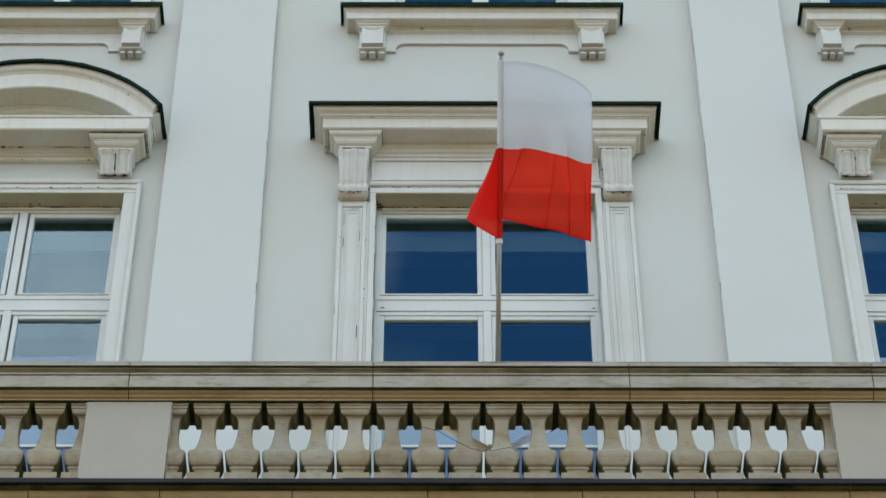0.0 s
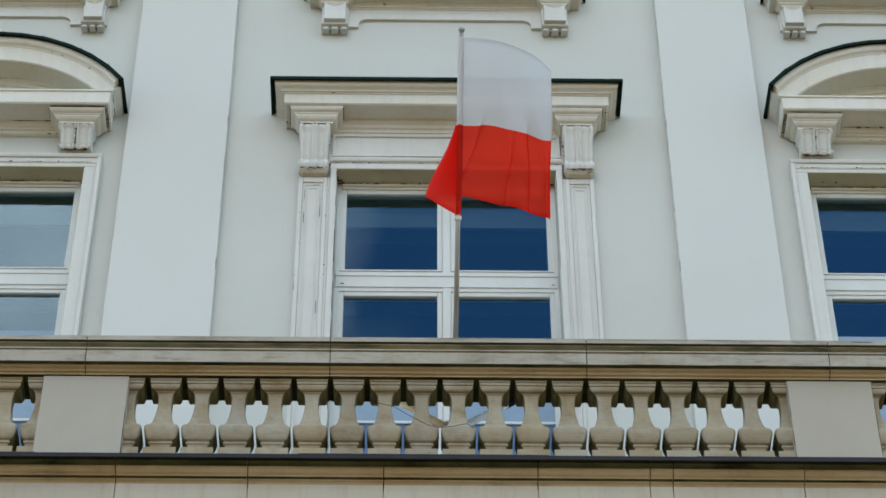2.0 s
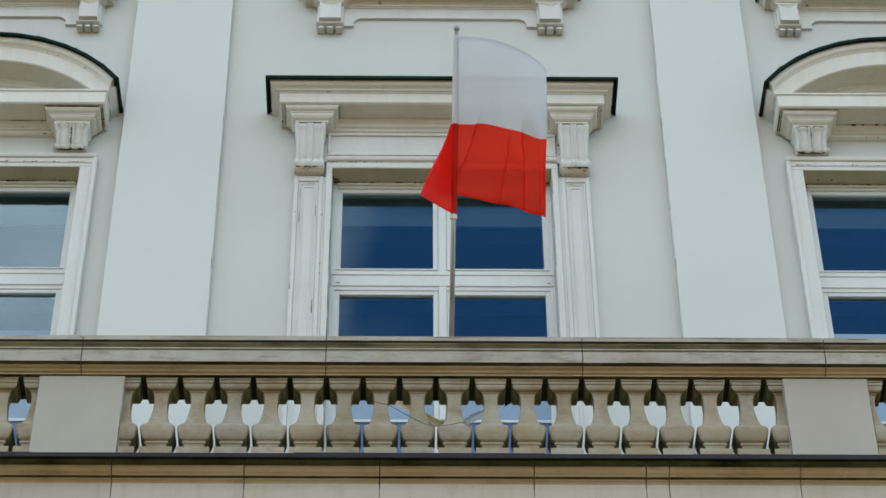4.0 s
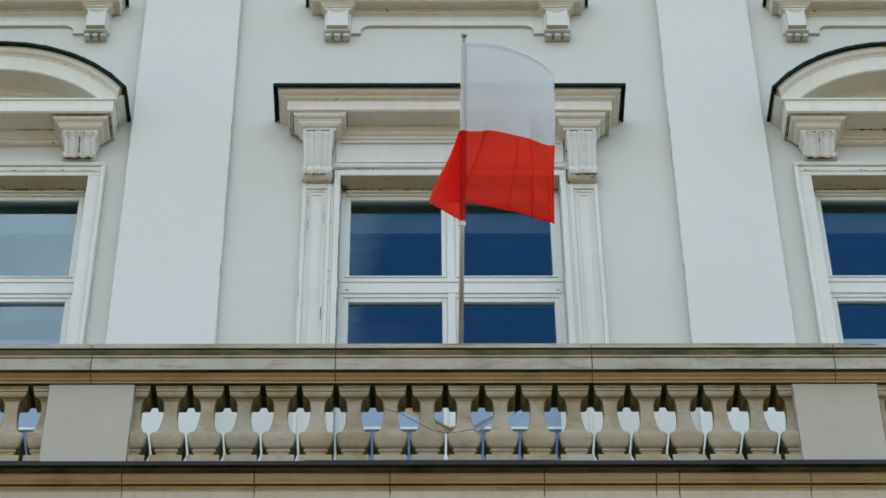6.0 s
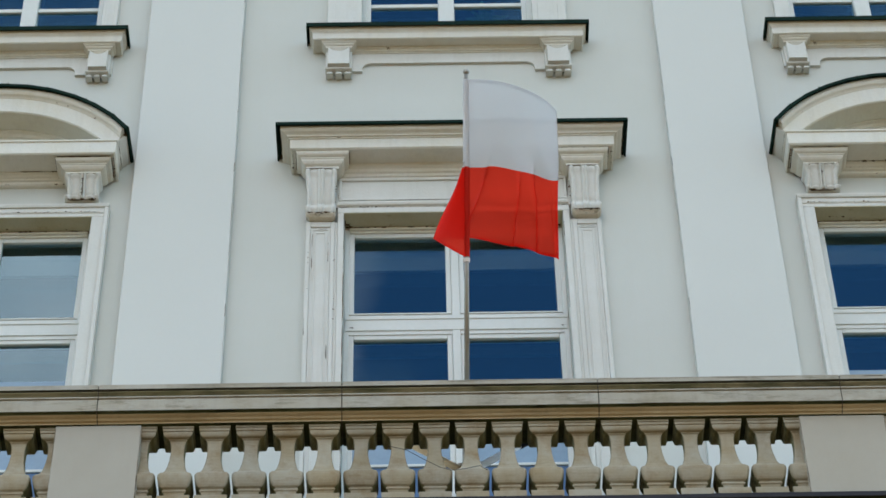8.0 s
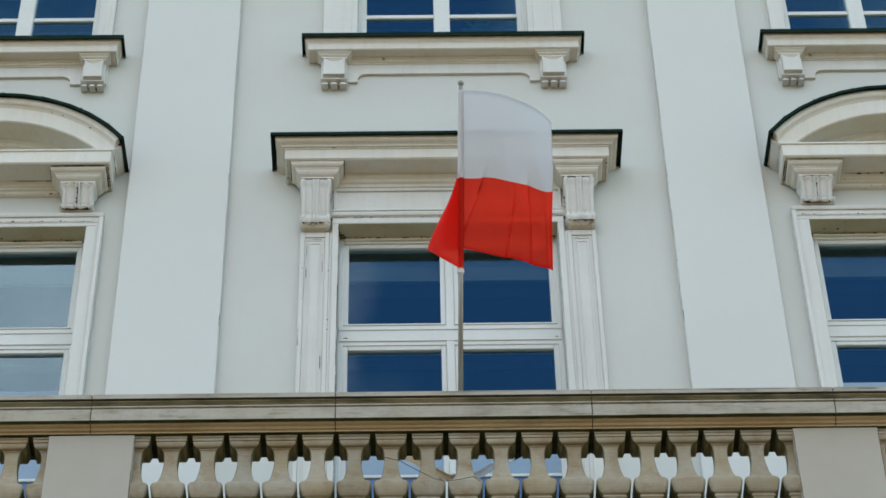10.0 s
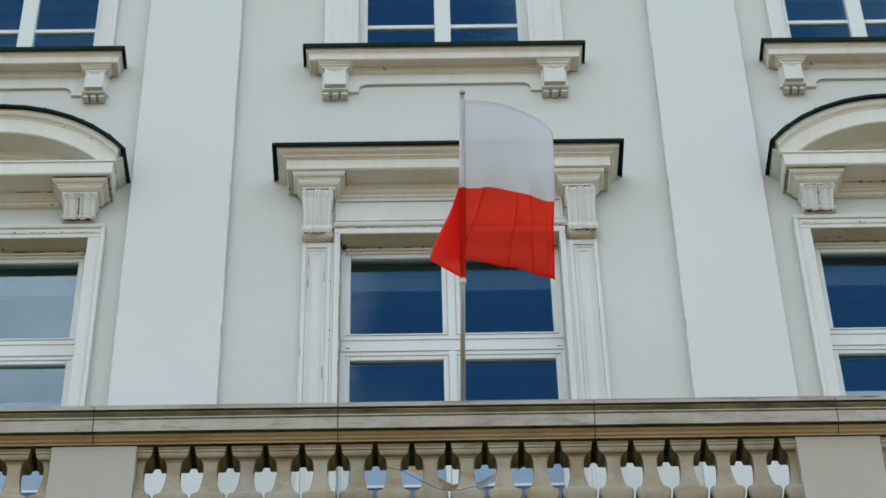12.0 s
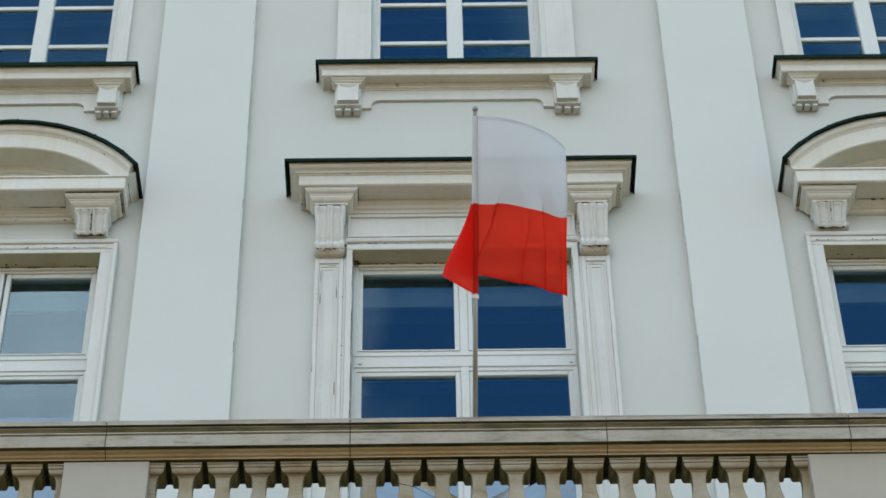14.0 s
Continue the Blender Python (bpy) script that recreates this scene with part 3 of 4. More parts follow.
fp = bmesh.new()
for a in ((-0.742, 0.742, 14.322, 14.343), (-0.742, 0.742, 14.128, 14.150), (-0.742, -0.722, 14.1505, 14.3215), (0.722, 0.742, 14.1505, 14.3215)):
    box(fp, a[0], a[1], -0.042, -0.0285, a[2], a[3], 0.004)
part("panel_moulding", fp, TRIM, s1)
arch = bmesh.new()
bar_profile(arch, [(0.0, 14.002), (-0.05, 14.002), (-0.05, 14.058), (-0.062, 14.064), (-0.068, 14.078), (-0.068, 14.09), (-0.0285, 14.098), (0.0, 14.098)], -0.745, 0.745)
part("architrave", arch, TRIM, s1)
part("drip_line", boxed(-0.744, 0.744, -0.0525, -0.0505, 14.048, 14.0545), DRIPS, s1, "line of dark drip stains")
part("lintel_soffit", boxed(-0.7035, 0.7035, -0.0495, 0.0735, 13.9945, 13.9995), SOFFIT, s1, "yellowed paint under the lintel, toned for warm shade")
part("rust_line", boxed(-0.703, 0.703, 0.074, 0.0885, 13.985, 13.9995), RUST, s1, "rusty line under the lintel")
for s in (-1, 1):
    jamb = bmesh.new()
    x0, x1 = sorted((s * 0.7045, s * 0.745))
    box(jamb, x0, x1, -0.05, 0.0, 10.85, 14.0015, 0.004)
    x0, x1 = sorted((s * 0.746, s * 0.762))
    box(jamb, x0, x1, -0.035, 0.0, 10.85, 13.93, 0.003)
    part("jamb", jamb, TRIM, s1)
    strip = bmesh.new()
    cx = s * 0.855
    for xa, xb, za, zb in ((-0.093, -0.064, 10.85, 13.932), (0.064, 0.092, 10.85, 13.932), (-0.0635, 0.0635, 13.885, 13.932), (-0.0635, 0.0635, 10.85, 11.1)):
        box(strip, cx + xa, cx + xb, -0.037, 0.0, za, zb, 0.004)
    box(strip, cx - 0.0632, cx + 0.0632, -0.027, 0.0, 11.101, 13.8845)
    for xa, xb, za, zb in ((-0.062, -0.050, 11.11, 13.87), (0.050, 0.062, 11.11, 13.87), (-0.0495, 0.0495, 13.855, 13.87), (-0.036, -0.028, 11.13, 13.835), (0.028, 0.036, 11.13, 13.835), (-0.0275, 0.0275, 13.826, 13.835)):
        box(strip, cx + xa, cx + xb, -0.032, -0.0272, za, zb, 0.002)
    part("panelled_strip", strip, TRIM, s1)
    tall_console(s1, s * 0.855)


tufts = [((-0.70, -0.053, 14.052), (-0.3, -0.053, 14.052), 12, 0.002, 0.005), ((0.3, -0.053, 14.052), (0.72, -0.053, 14.052), 6, 0.002, 0.005),
         ((-0.69, 0.071, 13.987), (0.69, 0.071, 13.987), 30, 0.002, 0.007), ((-0.69, 0.070, 13.988), (-0.15, 0.070, 13.988), 9, 0.006, 0.010), ((-0.69, 0.04, 13.99), (-0.66, 0.07, 13.988), 5, 0.005, 0.010), ((0.5, 0.070, 13.988), (0.69, 0.070, 13.988), 5, 0.005, 0.009), ((-1.05, -0.234, 14.533), (1.05, -0.234, 14.533), 7, 0.002, 0.006)]
for k in (-1, 1):
    tufts += [((k * 1.042, -0.18, 14.434), (k * 1.044, -0.02, 14.434), 8, 0.002, 0.005), ((k * 1.116, -0.20, 14.562), (k * 1.118, -0.02, 14.566), 12, 0.002, 0.008), ((k * 0.93, -0.06, 14.36), (k * 0.95, -0.03, 14.35), 4, 0.003, 0.008),
              ((k * 0.845 - 0.17, -0.20, 14.437), (k * 0.845 + 0.17, -0.20, 14.437), 5, 0.002, 0.005), ((k * 0.855 - 0.09, -0.10, 13.953), (k * 0.855 + 0.09, -0.10, 13.953), 8, 0.003, 0.008),
              ((k * 0.66, 0.082, 13.166), (k * 0.69, 0.082, 13.168), 3, 0.002, 0.005), ((k * 0.64, 0.082, 13.08), (k * 0.68, 0.082, 13.08), 4, 0.002, 0.006),
              ((k * 0.760, -0.05, 14.05), (k * 0.760, -0.06, 14.32), 6, 0.002, 0.006)]
tufts += [((-0.765, -0.036, 12.2), (-0.765, -0.036, 13.9), 7, 0.002, 0.004), ((-0.93, -0.038, 13.2), (-0.93, -0.038, 13.85), 4, 0.002, 0.004)]
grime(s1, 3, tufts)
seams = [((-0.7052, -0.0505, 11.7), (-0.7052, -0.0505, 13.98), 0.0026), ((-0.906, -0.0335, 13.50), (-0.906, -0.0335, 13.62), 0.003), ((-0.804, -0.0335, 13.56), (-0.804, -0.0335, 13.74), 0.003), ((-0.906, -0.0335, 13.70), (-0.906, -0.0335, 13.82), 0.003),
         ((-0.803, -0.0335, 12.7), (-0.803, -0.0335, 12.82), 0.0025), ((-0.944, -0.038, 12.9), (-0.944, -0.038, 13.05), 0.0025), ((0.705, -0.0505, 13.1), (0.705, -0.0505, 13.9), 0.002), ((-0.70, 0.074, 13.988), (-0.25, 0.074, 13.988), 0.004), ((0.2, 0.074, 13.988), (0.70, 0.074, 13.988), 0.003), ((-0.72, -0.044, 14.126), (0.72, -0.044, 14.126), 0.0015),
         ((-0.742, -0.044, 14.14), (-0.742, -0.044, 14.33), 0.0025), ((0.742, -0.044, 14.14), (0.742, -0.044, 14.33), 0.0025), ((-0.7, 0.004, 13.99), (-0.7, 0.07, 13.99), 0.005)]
# lines round each cap paint its gap shadow along with the soot
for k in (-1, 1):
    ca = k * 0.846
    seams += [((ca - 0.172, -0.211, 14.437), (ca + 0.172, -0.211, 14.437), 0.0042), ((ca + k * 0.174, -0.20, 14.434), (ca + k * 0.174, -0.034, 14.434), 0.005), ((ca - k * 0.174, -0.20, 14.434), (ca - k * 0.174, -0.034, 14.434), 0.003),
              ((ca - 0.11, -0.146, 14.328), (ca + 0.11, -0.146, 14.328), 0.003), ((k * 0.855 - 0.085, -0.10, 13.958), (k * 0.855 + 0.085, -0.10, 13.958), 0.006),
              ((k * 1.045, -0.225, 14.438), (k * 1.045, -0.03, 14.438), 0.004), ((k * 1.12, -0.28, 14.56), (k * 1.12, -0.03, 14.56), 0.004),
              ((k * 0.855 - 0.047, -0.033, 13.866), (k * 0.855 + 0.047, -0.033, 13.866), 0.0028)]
soot_shade_seams(s1, 21, seams)


# side windows: segmental pediments
sized = random.Random(5)


def curved_surround(cx):
    s = empty("window_surround", (cx, 0, 0))
    tagged(s, "white moulded window surround with curved pediment on short brackets", "window surround", "curved window surrounds")
    cz, ang = 13.994, 55.0
    part("flashing", arc_moulding(bmesh.new(), 0, cz, [(0, 1.058), (0.306, 1.049), (0.312, 1.044), (0.312, 1.021), (0.304, 1.021), (0.302, 1.032), (0, 1.037)], ang + 1.2, 0.0, 12), GREEN_METAL, s, "dark green sheet-metal edge")
    for deg in (-46, -31, -15, 2, 17, 33, 47):
        a = radians(deg)
        seam = bmesh.new()
        box(seam, -0.004, 0.004, -0.3142, -0.02, 1.022, 1.0485, 0.002)
        seam.transform(Matrix.Translation((0, 0, cz)) @ Matrix.Rotation(a, 4, "Y"))
        part("seam", seam, GREEN_METAL, s)
    part("arch_moulding", arc_moulding(bmesh.new(), 0, cz, [(0, 1.029), (0.284, 1.026), (0.284, 1.012, 0.004), (0.281, 0.998, 0.010), (0.272, 0.985, 0.016), (0.258, 0.977, 0.020), (0.253, 0.972, 0.024), (0.250, 0.967, 0.028), (0.246, 0.964, 0.030),
         (0.246, 0.836, 0.112), (0.236, 0.829, 0.112), (0.225, 0.836, 0.112), (0.085, 0.836, 0.112), (0.082, 0.826, 0.112), (0.066, 0.816, 0.112), (0.058, 0.798, 0.112), (0.044, 0.790, 0.112), (0.04, 0.770, 0.112), (0.02, 0.764, 0.112), (0, 0.764, 0.112)], ang - 0.5, 0.0), WORN, s)
    part("cornice", moulding(bmesh.new(), [(0, 14.517), (0.262, 14.513), (0.262, 14.501), (0.252, 14.497), (0.252, 14.396), (0.242, 14.388), (0.23, 14.396), (0.09, 14.397), (0.086, 14.390), (0.072, 14.384), (0.064, 14.376), (0.052, 14.370), (0.048, 14.360), (0.034, 14.356), (0.034, 14.336), (0.024, 14.330), (0, 14.328)], -0.80, 0.80, 0.0), WORN, s)
    part("tympanum", arc_panel(0, cz - 0.06, 0.86, 14.516, -0.012), SOFFIT, s, "yellowed plaster field, toned for warm shade")
    for k in (-1, 1):
        end = bmesh.new()
        prof = [(0.862, 14.60), (0.84, 14.556), (0.80, 14.518), (0.70, 14.518), (0.66, 14.545)]
        vs = [[end.verts.new((k * x, y, z)) for x, z in prof] for y in (-0.238, 0.0)]
        end.faces.new(vs[0])
        end.faces.new(vs[1][::-1])
        for i in range(5):
            j = (i + 1) % 5
            end.faces.new((vs[0][i], vs[0][j], vs[1][j], vs[1][i]))
        part("end_return", end, TRIM, s)
        for r0, r1, deep in ((0.845, 0.868, 0.225), (0.905, 0.922, 0.236), (0.955, 0.970, 0.245), (0.99, 1.012, 0.272)):
            rib = bmesh.new()
            x0, x1 = sorted((-k * 0.01, k * 0.009))
            box(rib, x0, x1, -deep, -0.015, r0, r1, 0.003)
            rib.transform(Matrix.Translation((0, 0, cz)) @ Matrix.Rotation(radians(k * (ang - 0.5)), 4, "Y"))
            part("return_moulding", rib, WORN, s)
        short_console(s, k * 0.58)
        jamb = bmesh.new()
        x0, x1 = sorted((k * 0.6505, k * 0.728))
        box(jamb, x0, x1, -0.05, 0.0, 10.85, 13.9995, 0.004)
        x0, x1 = sorted((k * 0.7285, k * 0.757))
        box(jamb, x0, x1, -0.066, 0.0, 10.85, 14.075, 0.006)
        part("jamb", jamb, TRIM, s)
    head = bmesh.new()
    bar_profile(head, [(0.0, 14.0005), (-0.05, 14.0005), (-0.05, 14.026), (-0.055, 14.03), (-0.055, 14.075), (0.0, 14.075)], -0.728, 0.728)
    bar_profile(head, [(0.0, 14.0755), (-0.066, 14.0755), (-0.072, 14.09), (-0.072, 14.104), (-0.05, 14.112), (0.0, 14.115)], -0.757, 0.757)
    part("architrave", head, TRIM, s)
    part("drip_line", boxed(-0.70, 0.70, -0.0565, -0.0555, 14.033, 14.038), DRIPS, s, "line of dark drip stains")
    part("lintel_soffit", boxed(-0.6495, 0.6495, -0.0495, 0.0735, 13.9945, 13.9995), SOFFIT, s, "yellowed paint under the lintel, toned for warm shade")
    part("rust_line", boxed(-0.649, 0.649, 0.074, 0.0885, 13.985, 13.9995), RUST, s, "rusty line under the lintel")
    tufts = [((-0.45, -0.092, 14.392), (0.45, -0.092, 14.392), 12, 0.003, 0.010), ((-0.45, -0.056, 14.370), (0.45, -0.056, 14.370), 8, 0.002, 0.008), ((-0.45, -0.033, 14.334), (0.45, -0.033, 14.334), 8, 0.003, 0.008),
             ((-0.60, 0.070, 13.987), (0.60, 0.070, 13.987), 34, 0.003, 0.010), ((-0.60, 0.03, 13.991), (0.60, 0.06, 13.991), 14, 0.002, 0.006), ((-0.72, -0.06, 14.036), (0.72, -0.06, 14.036), 18, 0.002, 0.005)]
    for k in (-1, 1):
        tufts += [((k * 0.774, -0.21, 14.390), (k * 0.776, -0.03, 14.390), 12, 0.002, 0.006), ((k * 0.845, -0.26, 14.575), (k * 0.855, -0.03, 14.60), 12, 0.003, 0.012), ((k * 0.63, -0.06, 14.352), (k * 0.66, -0.03, 14.345), 5, 0.003, 0.009),
                  ((k * 0.58 - 0.16, -0.21, 14.392), (k * 0.58 + 0.16, -0.21, 14.392), 8, 0.002, 0.006), ((k * 0.58 - 0.10, -0.10, 14.113), (k * 0.58 + 0.10, -0.10, 14.113), 12, 0.003, 0.010), ((k * 0.58, -0.14, 14.13), (k * 0.58, -0.15, 14.29), 6, 0.002, 0.005)]
    for _ in range(4):
        a = radians(sized.uniform(-46, 46))
        p = (0.97 * math.sin(a), -0.256, cz + 0.975 * math.cos(a))
        tufts.append((p, p, 1, 0.002, 0.005))
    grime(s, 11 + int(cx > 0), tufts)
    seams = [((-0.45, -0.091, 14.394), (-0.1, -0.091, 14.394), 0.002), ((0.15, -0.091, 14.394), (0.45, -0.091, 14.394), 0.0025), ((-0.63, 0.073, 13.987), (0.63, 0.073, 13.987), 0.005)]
    # cap and end-return lines paint crease shade along with the soot
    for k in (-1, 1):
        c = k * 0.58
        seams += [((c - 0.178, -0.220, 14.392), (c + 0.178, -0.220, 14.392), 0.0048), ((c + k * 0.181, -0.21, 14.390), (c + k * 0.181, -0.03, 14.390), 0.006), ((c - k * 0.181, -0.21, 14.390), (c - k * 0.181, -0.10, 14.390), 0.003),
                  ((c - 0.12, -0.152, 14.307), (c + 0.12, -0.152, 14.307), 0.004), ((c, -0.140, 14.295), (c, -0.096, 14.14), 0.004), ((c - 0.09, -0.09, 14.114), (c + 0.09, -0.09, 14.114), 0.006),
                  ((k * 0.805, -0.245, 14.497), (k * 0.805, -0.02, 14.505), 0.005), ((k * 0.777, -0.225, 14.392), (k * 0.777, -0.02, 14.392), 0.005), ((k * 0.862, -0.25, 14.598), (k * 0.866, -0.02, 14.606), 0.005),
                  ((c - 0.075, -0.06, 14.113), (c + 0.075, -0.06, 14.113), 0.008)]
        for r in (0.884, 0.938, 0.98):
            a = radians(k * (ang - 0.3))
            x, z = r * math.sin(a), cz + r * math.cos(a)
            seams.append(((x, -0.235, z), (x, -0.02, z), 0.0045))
    soot_shade_seams(s, 31 + int(cx > 0), seams)
    return s


def arc_panel(cx, cz, r, z0, y):
    bm = bmesh.new()
    a0 = math.acos((z0 - cz) / r)
    pts = [(cx + r * math.sin(a0 * (2 * i / 32 - 1)), cz + r * math.cos(a0 * (2 * i / 32 - 1))) for i in range(33)]
    f = [bm.verts.new((x, y, z)) for x, z in pts]
    b = [bm.verts.new((x, 0.0, z)) for x, z in pts]
    bm.faces.new(f)
    bm.faces.new(b[::-1])
    for i in range(33):
        j = (i + 1) % 33
        bm.faces.new((f[i], f[j], b[j], b[i]))
    return bm


curved_surround(-BAY)
curved_surround(BAY)


# upper windows: flat architraves over a corniced sill with an apron
def upper_surround(cx, half_open, half_frame, half_sill, half_bracket, bw=0.09):
    s = empty("upper_window_surround", (cx, 0, 0))
    tagged(s, "white upper window surround with corniced sill and bracketed apron", "window surround", "upper window surrounds")
    for k in (-1, 1):
        jamb = bmesh.new()
        w = half_frame - half_open
        for a, y, inset in ((0.0, -0.034, 0.0), (0.16, -0.039, 0.001), (0.74, -0.042, 0.002)):
            x0, x1 = sorted((k * (half_open + a * w), k * (half_open + w - inset)))
            box(jamb, x0, x1, y, -inset, 15.795 + inset, 18.1 - inset, 0.002)
        part("jamb", jamb, TRIM, s)
    part("architrave", boxed(-half_frame, half_frame, -0.06, 0.0, 18.101, 18.3, 0.01), TRIM, s)
    sill = moulding(bmesh.new(), [(0, 15.808), (0.158, 15.808), (0.158, 15.79), (0.154, 15.779), (0.146, 15.770), (0.138, 15.760), (0.134, 15.750), (0.134, 15.699), (0.126, 15.693), (0.118, 15.699), (0.058, 15.701), (0.054, 15.690), (0.042, 15.684), (0.038, 15.672), (0.028, 15.668), (0.028, 15.66), (0, 15.658)], -half_sill + 0.02, half_sill - 0.02, 0.0)
    part("sill", sill, WORN, s)
    part("flashing", moulding(bmesh.new(), [(0, 15.836), (0.174, 15.823), (0.179, 15.819), (0.179, 15.781), (0.171, 15.781), (0.169, 15.810), (0, 15.812)], -half_sill, half_sill, 0.0), GREEN_METAL, s, "dark green sheet-metal edge")
    # apron with dropped ends
    e, d = half_bracket + 0.09, half_bracket - 0.19
    pts = [(-e, 15.665), (-e, 15.475), (-d - 0.03, 15.475), (-d - 0.03, 15.50)]
    pts += [(-d - 0.03 + 0.06 * (1 - math.cos(a)), 15.50 + 0.06 * math.sin(a)) for a in (0.3, 0.7, 1.1, 1.5708)]
    pts += [(-x, z) for x, z in pts[::-1]]
    apron = bmesh.new()
    f = [apron.verts.new((x, -0.022, z)) for x, z in pts]
    b = [apron.verts.new((x, 0.0, z)) for x, z in pts]
    apron.faces.new(f)
    apron.faces.new(b[::-1])
    for i in range(len(pts)):
        j = (i + 1) % len(pts)
        apron.faces.new((f[i], f[j], b[j], b[i]))
    part("apron", apron, TRIM, s)
    for k in (-1, 1):
        c = k * half_bracket
        body = boxed(c - bw, c + bw, -0.058, -0.0225, 15.445, 15.6495, 0.004)
        cove = bmesh.new()
        lower = [cove.verts.new((c + 0.97 * bw * q / 6, -0.0585, 15.602 + 0.042 * (q / 6) ** 2)) for q in range(-6, 7)]
        upper = [cove.verts.new((c + 0.97 * bw * q / 6, -0.0922, 15.6495)) for q in range(-6, 7)]
        for i in range(12):
            cove.faces.new((lower[i], lower[i + 1], upper[i + 1], upper[i]))
        dip = [(c - 0.8 * bw, 15.467), (c + 0.8 * bw, 15.467)] + [(c + 0.8 * bw * q / 4, 15.600 + 0.042 * (q / 4) ** 2) for q in range(4, -5, -1)]
        f = [body.verts.new((x, -0.101, z)) for x, z in dip]
        b = [body.verts.new((c + (x - c) * 1.06, -0.0575, z + (0.01 if z > 15.5 else -0.006))) for x, z in dip]
        body.faces.new(f)
        for i in range(len(dip)):
            j = (i + 1) % len(dip)
            body.faces.new((f[i], f[j], b[j], b[i]))
        br = part("bracket", body, TRIM, s)
        part("cove", cove, WORN, br)
        part("cap", moulding(bmesh.new(), [(0, 15.698), (0.098, 15.698), (0.098, 15.688), (0.092, 15.682), (0.084, 15.678), (0.084, 15.671), (0.076, 15.664), (0.070, 15.662), (0.070, 15.650), (0, 15.650)], c - bw - 0.03, c + bw + 0.03, -0.0225), WORN, br)
        part("lip", moulding(bmesh.new(), [(0, 15.4445), (0.060, 15.4445), (0.056, 15.438), (0, 15.437)], c - bw - 0.003, c + bw + 0.003, -0.0225), TRIM, br)
        for q in (-0.69, 0.0, 0.69):
            g = bmesh.new()
            w0, w1 = 0.13 * bw, 0.265 * bw
            top = [g.verts.new((c + q * bw + x, y, 15.4365)) for x, y in ((-w0, -0.0005), (w0, -0.0005), (w0, -0.052), (-w0, -0.052))]
            low = [g.verts.new((c + q * bw + x, y, z)) for x, y, z in ((-w1, -0.0005, 15.412), (w1, -0.0005, 15.412), (w1, -0.068, 15.399), (-w1, -0.068, 15.399))]
            g.faces.new(top)
            g.faces.new(low)
            for i in range(4):
                j = (i + 1) % 4
                g.faces.new((top[i], top[j], low[j], low[i]))
            part("gutta", g, TRIM, br)
    return s


upper_surround(-0.005, 0.60, 0.84, 0.978, 0.753)
upper_surround(-BAY + 0.01, 0.545, 0.65, 0.757, 0.56, 0.078)
upper_surround(BAY - 0.029, 0.545, 0.65, 0.757, 0.56, 0.078)


# plant behind the upper window
plant = empty("potted_plant", (0.26, 0.36, 15.80))
tagged(plant, "leafy green house plant in a clay pot behind the upper window", "plant")
pot = tube(bmesh.new(), (0, 0, 0), (0, 0, 0.16), 0.07, 0.095, 20)
tube(pot, (0, 0, 0.16), (0, 0, 0.19), 0.104, 0.104, 20)
part("pot", pot, CLAY, plant)
part("stem", tube(bmesh.new(), (0, 0, 0.17), (0.02, 0, 0.72), 0.012, 0.006, 8), LEAF, plant)
leaf_bm = bmesh.new()
spine = [(0.0, 0.0, 0.006), (0.05, 0.012, 0.022), (0.11, 0.018, 0.028), (0.17, 0.010, 0.020), (0.22, -0.012, 0.002)]
ribs = [[leaf_bm.verts.new((x, k * w, z + 0.25 * w * abs(k))) for k in (-1, 0, 1)] for x, z, w in spine]
for r, q in zip(ribs, ribs[1:]):
    for i in range(2):
        leaf_bm.faces.new((r[i], r[i + 1], q[i + 1], q[i]))
leaf_me = bpy.data.meshes.new("leaf")
leaf_bm.to_mesh(leaf_me)
leaf_bm.free()
leaf_me.materials.append(LEAF)
rng = random.Random(7)
for i in range(64):
    lf = new("leaf", leaf_me)
    lf.parent = plant
    h = 0.26 + 0.46 * i / 64
    lf.matrix_basis = pose(0.01, 0, h, 0, rng.uniform(-50, 15), i * 137.5 + rng.uniform(-20, 20)) @ Matrix.Scale(rng.uniform(0.6, 1.05), 4)

# ---- flag, pole and holder ----
POLE_TOP, POLE_FOOT = Vector((0.0645, -1.592, 13.497)), Vector((0.026, -0.45, 11.409))
AXIS = (POLE_FOOT - POLE_TOP).normalized()
pole = empty("flag_pole", POLE_FOOT)
tagged(pole, "slender grey metal flag pole leaning out over the balustrade", "flag pole")
zero = Vector((0, 0, 0))
rise = POLE_TOP - POLE_FOOT
part("shaft", tube(bmesh.new(), zero, rise, 0.0155, 0.0125, 20), STEEL, pole, "", True)
part("collar", tube(bmesh.new(), rise * 0.512, rise * 0.522, 0.021, 0.021, 20), WHITE_STEEL, pole, "pale ring below the flag", False)
ball = bmesh.new()
bmesh.ops.create_uvsphere(ball, u_segments=16, v_segments=10, radius=0.019, matrix=Matrix.Translation(rise + rise.normalized() * 0.02))
part("finial", ball, STEEL, pole, "small metal ball", True)


def ease(a, b, x):
    k = max(0.0, min(1.0, (x - a) / (b - a)))
    return k * k * (3 - 2 * k)


# down and towards the eye in the camera's picture, not in the world
VIEW_DOWN, VIEW_NEAR = Vector((0, 0.725, -0.69)), Vector((0, -0.69, -0.725))
# pleats in the lower band: place along the fly, slant, overlap, where they begin down the hoist
PLEATS = ((0.19, -0.36, 0.045, 0.47), (0.50, -0.16, 0.028, 0.50), (0.66, 0.04, 0.042, 0.46), (0.86, 0.14, 0.022, 0.54))


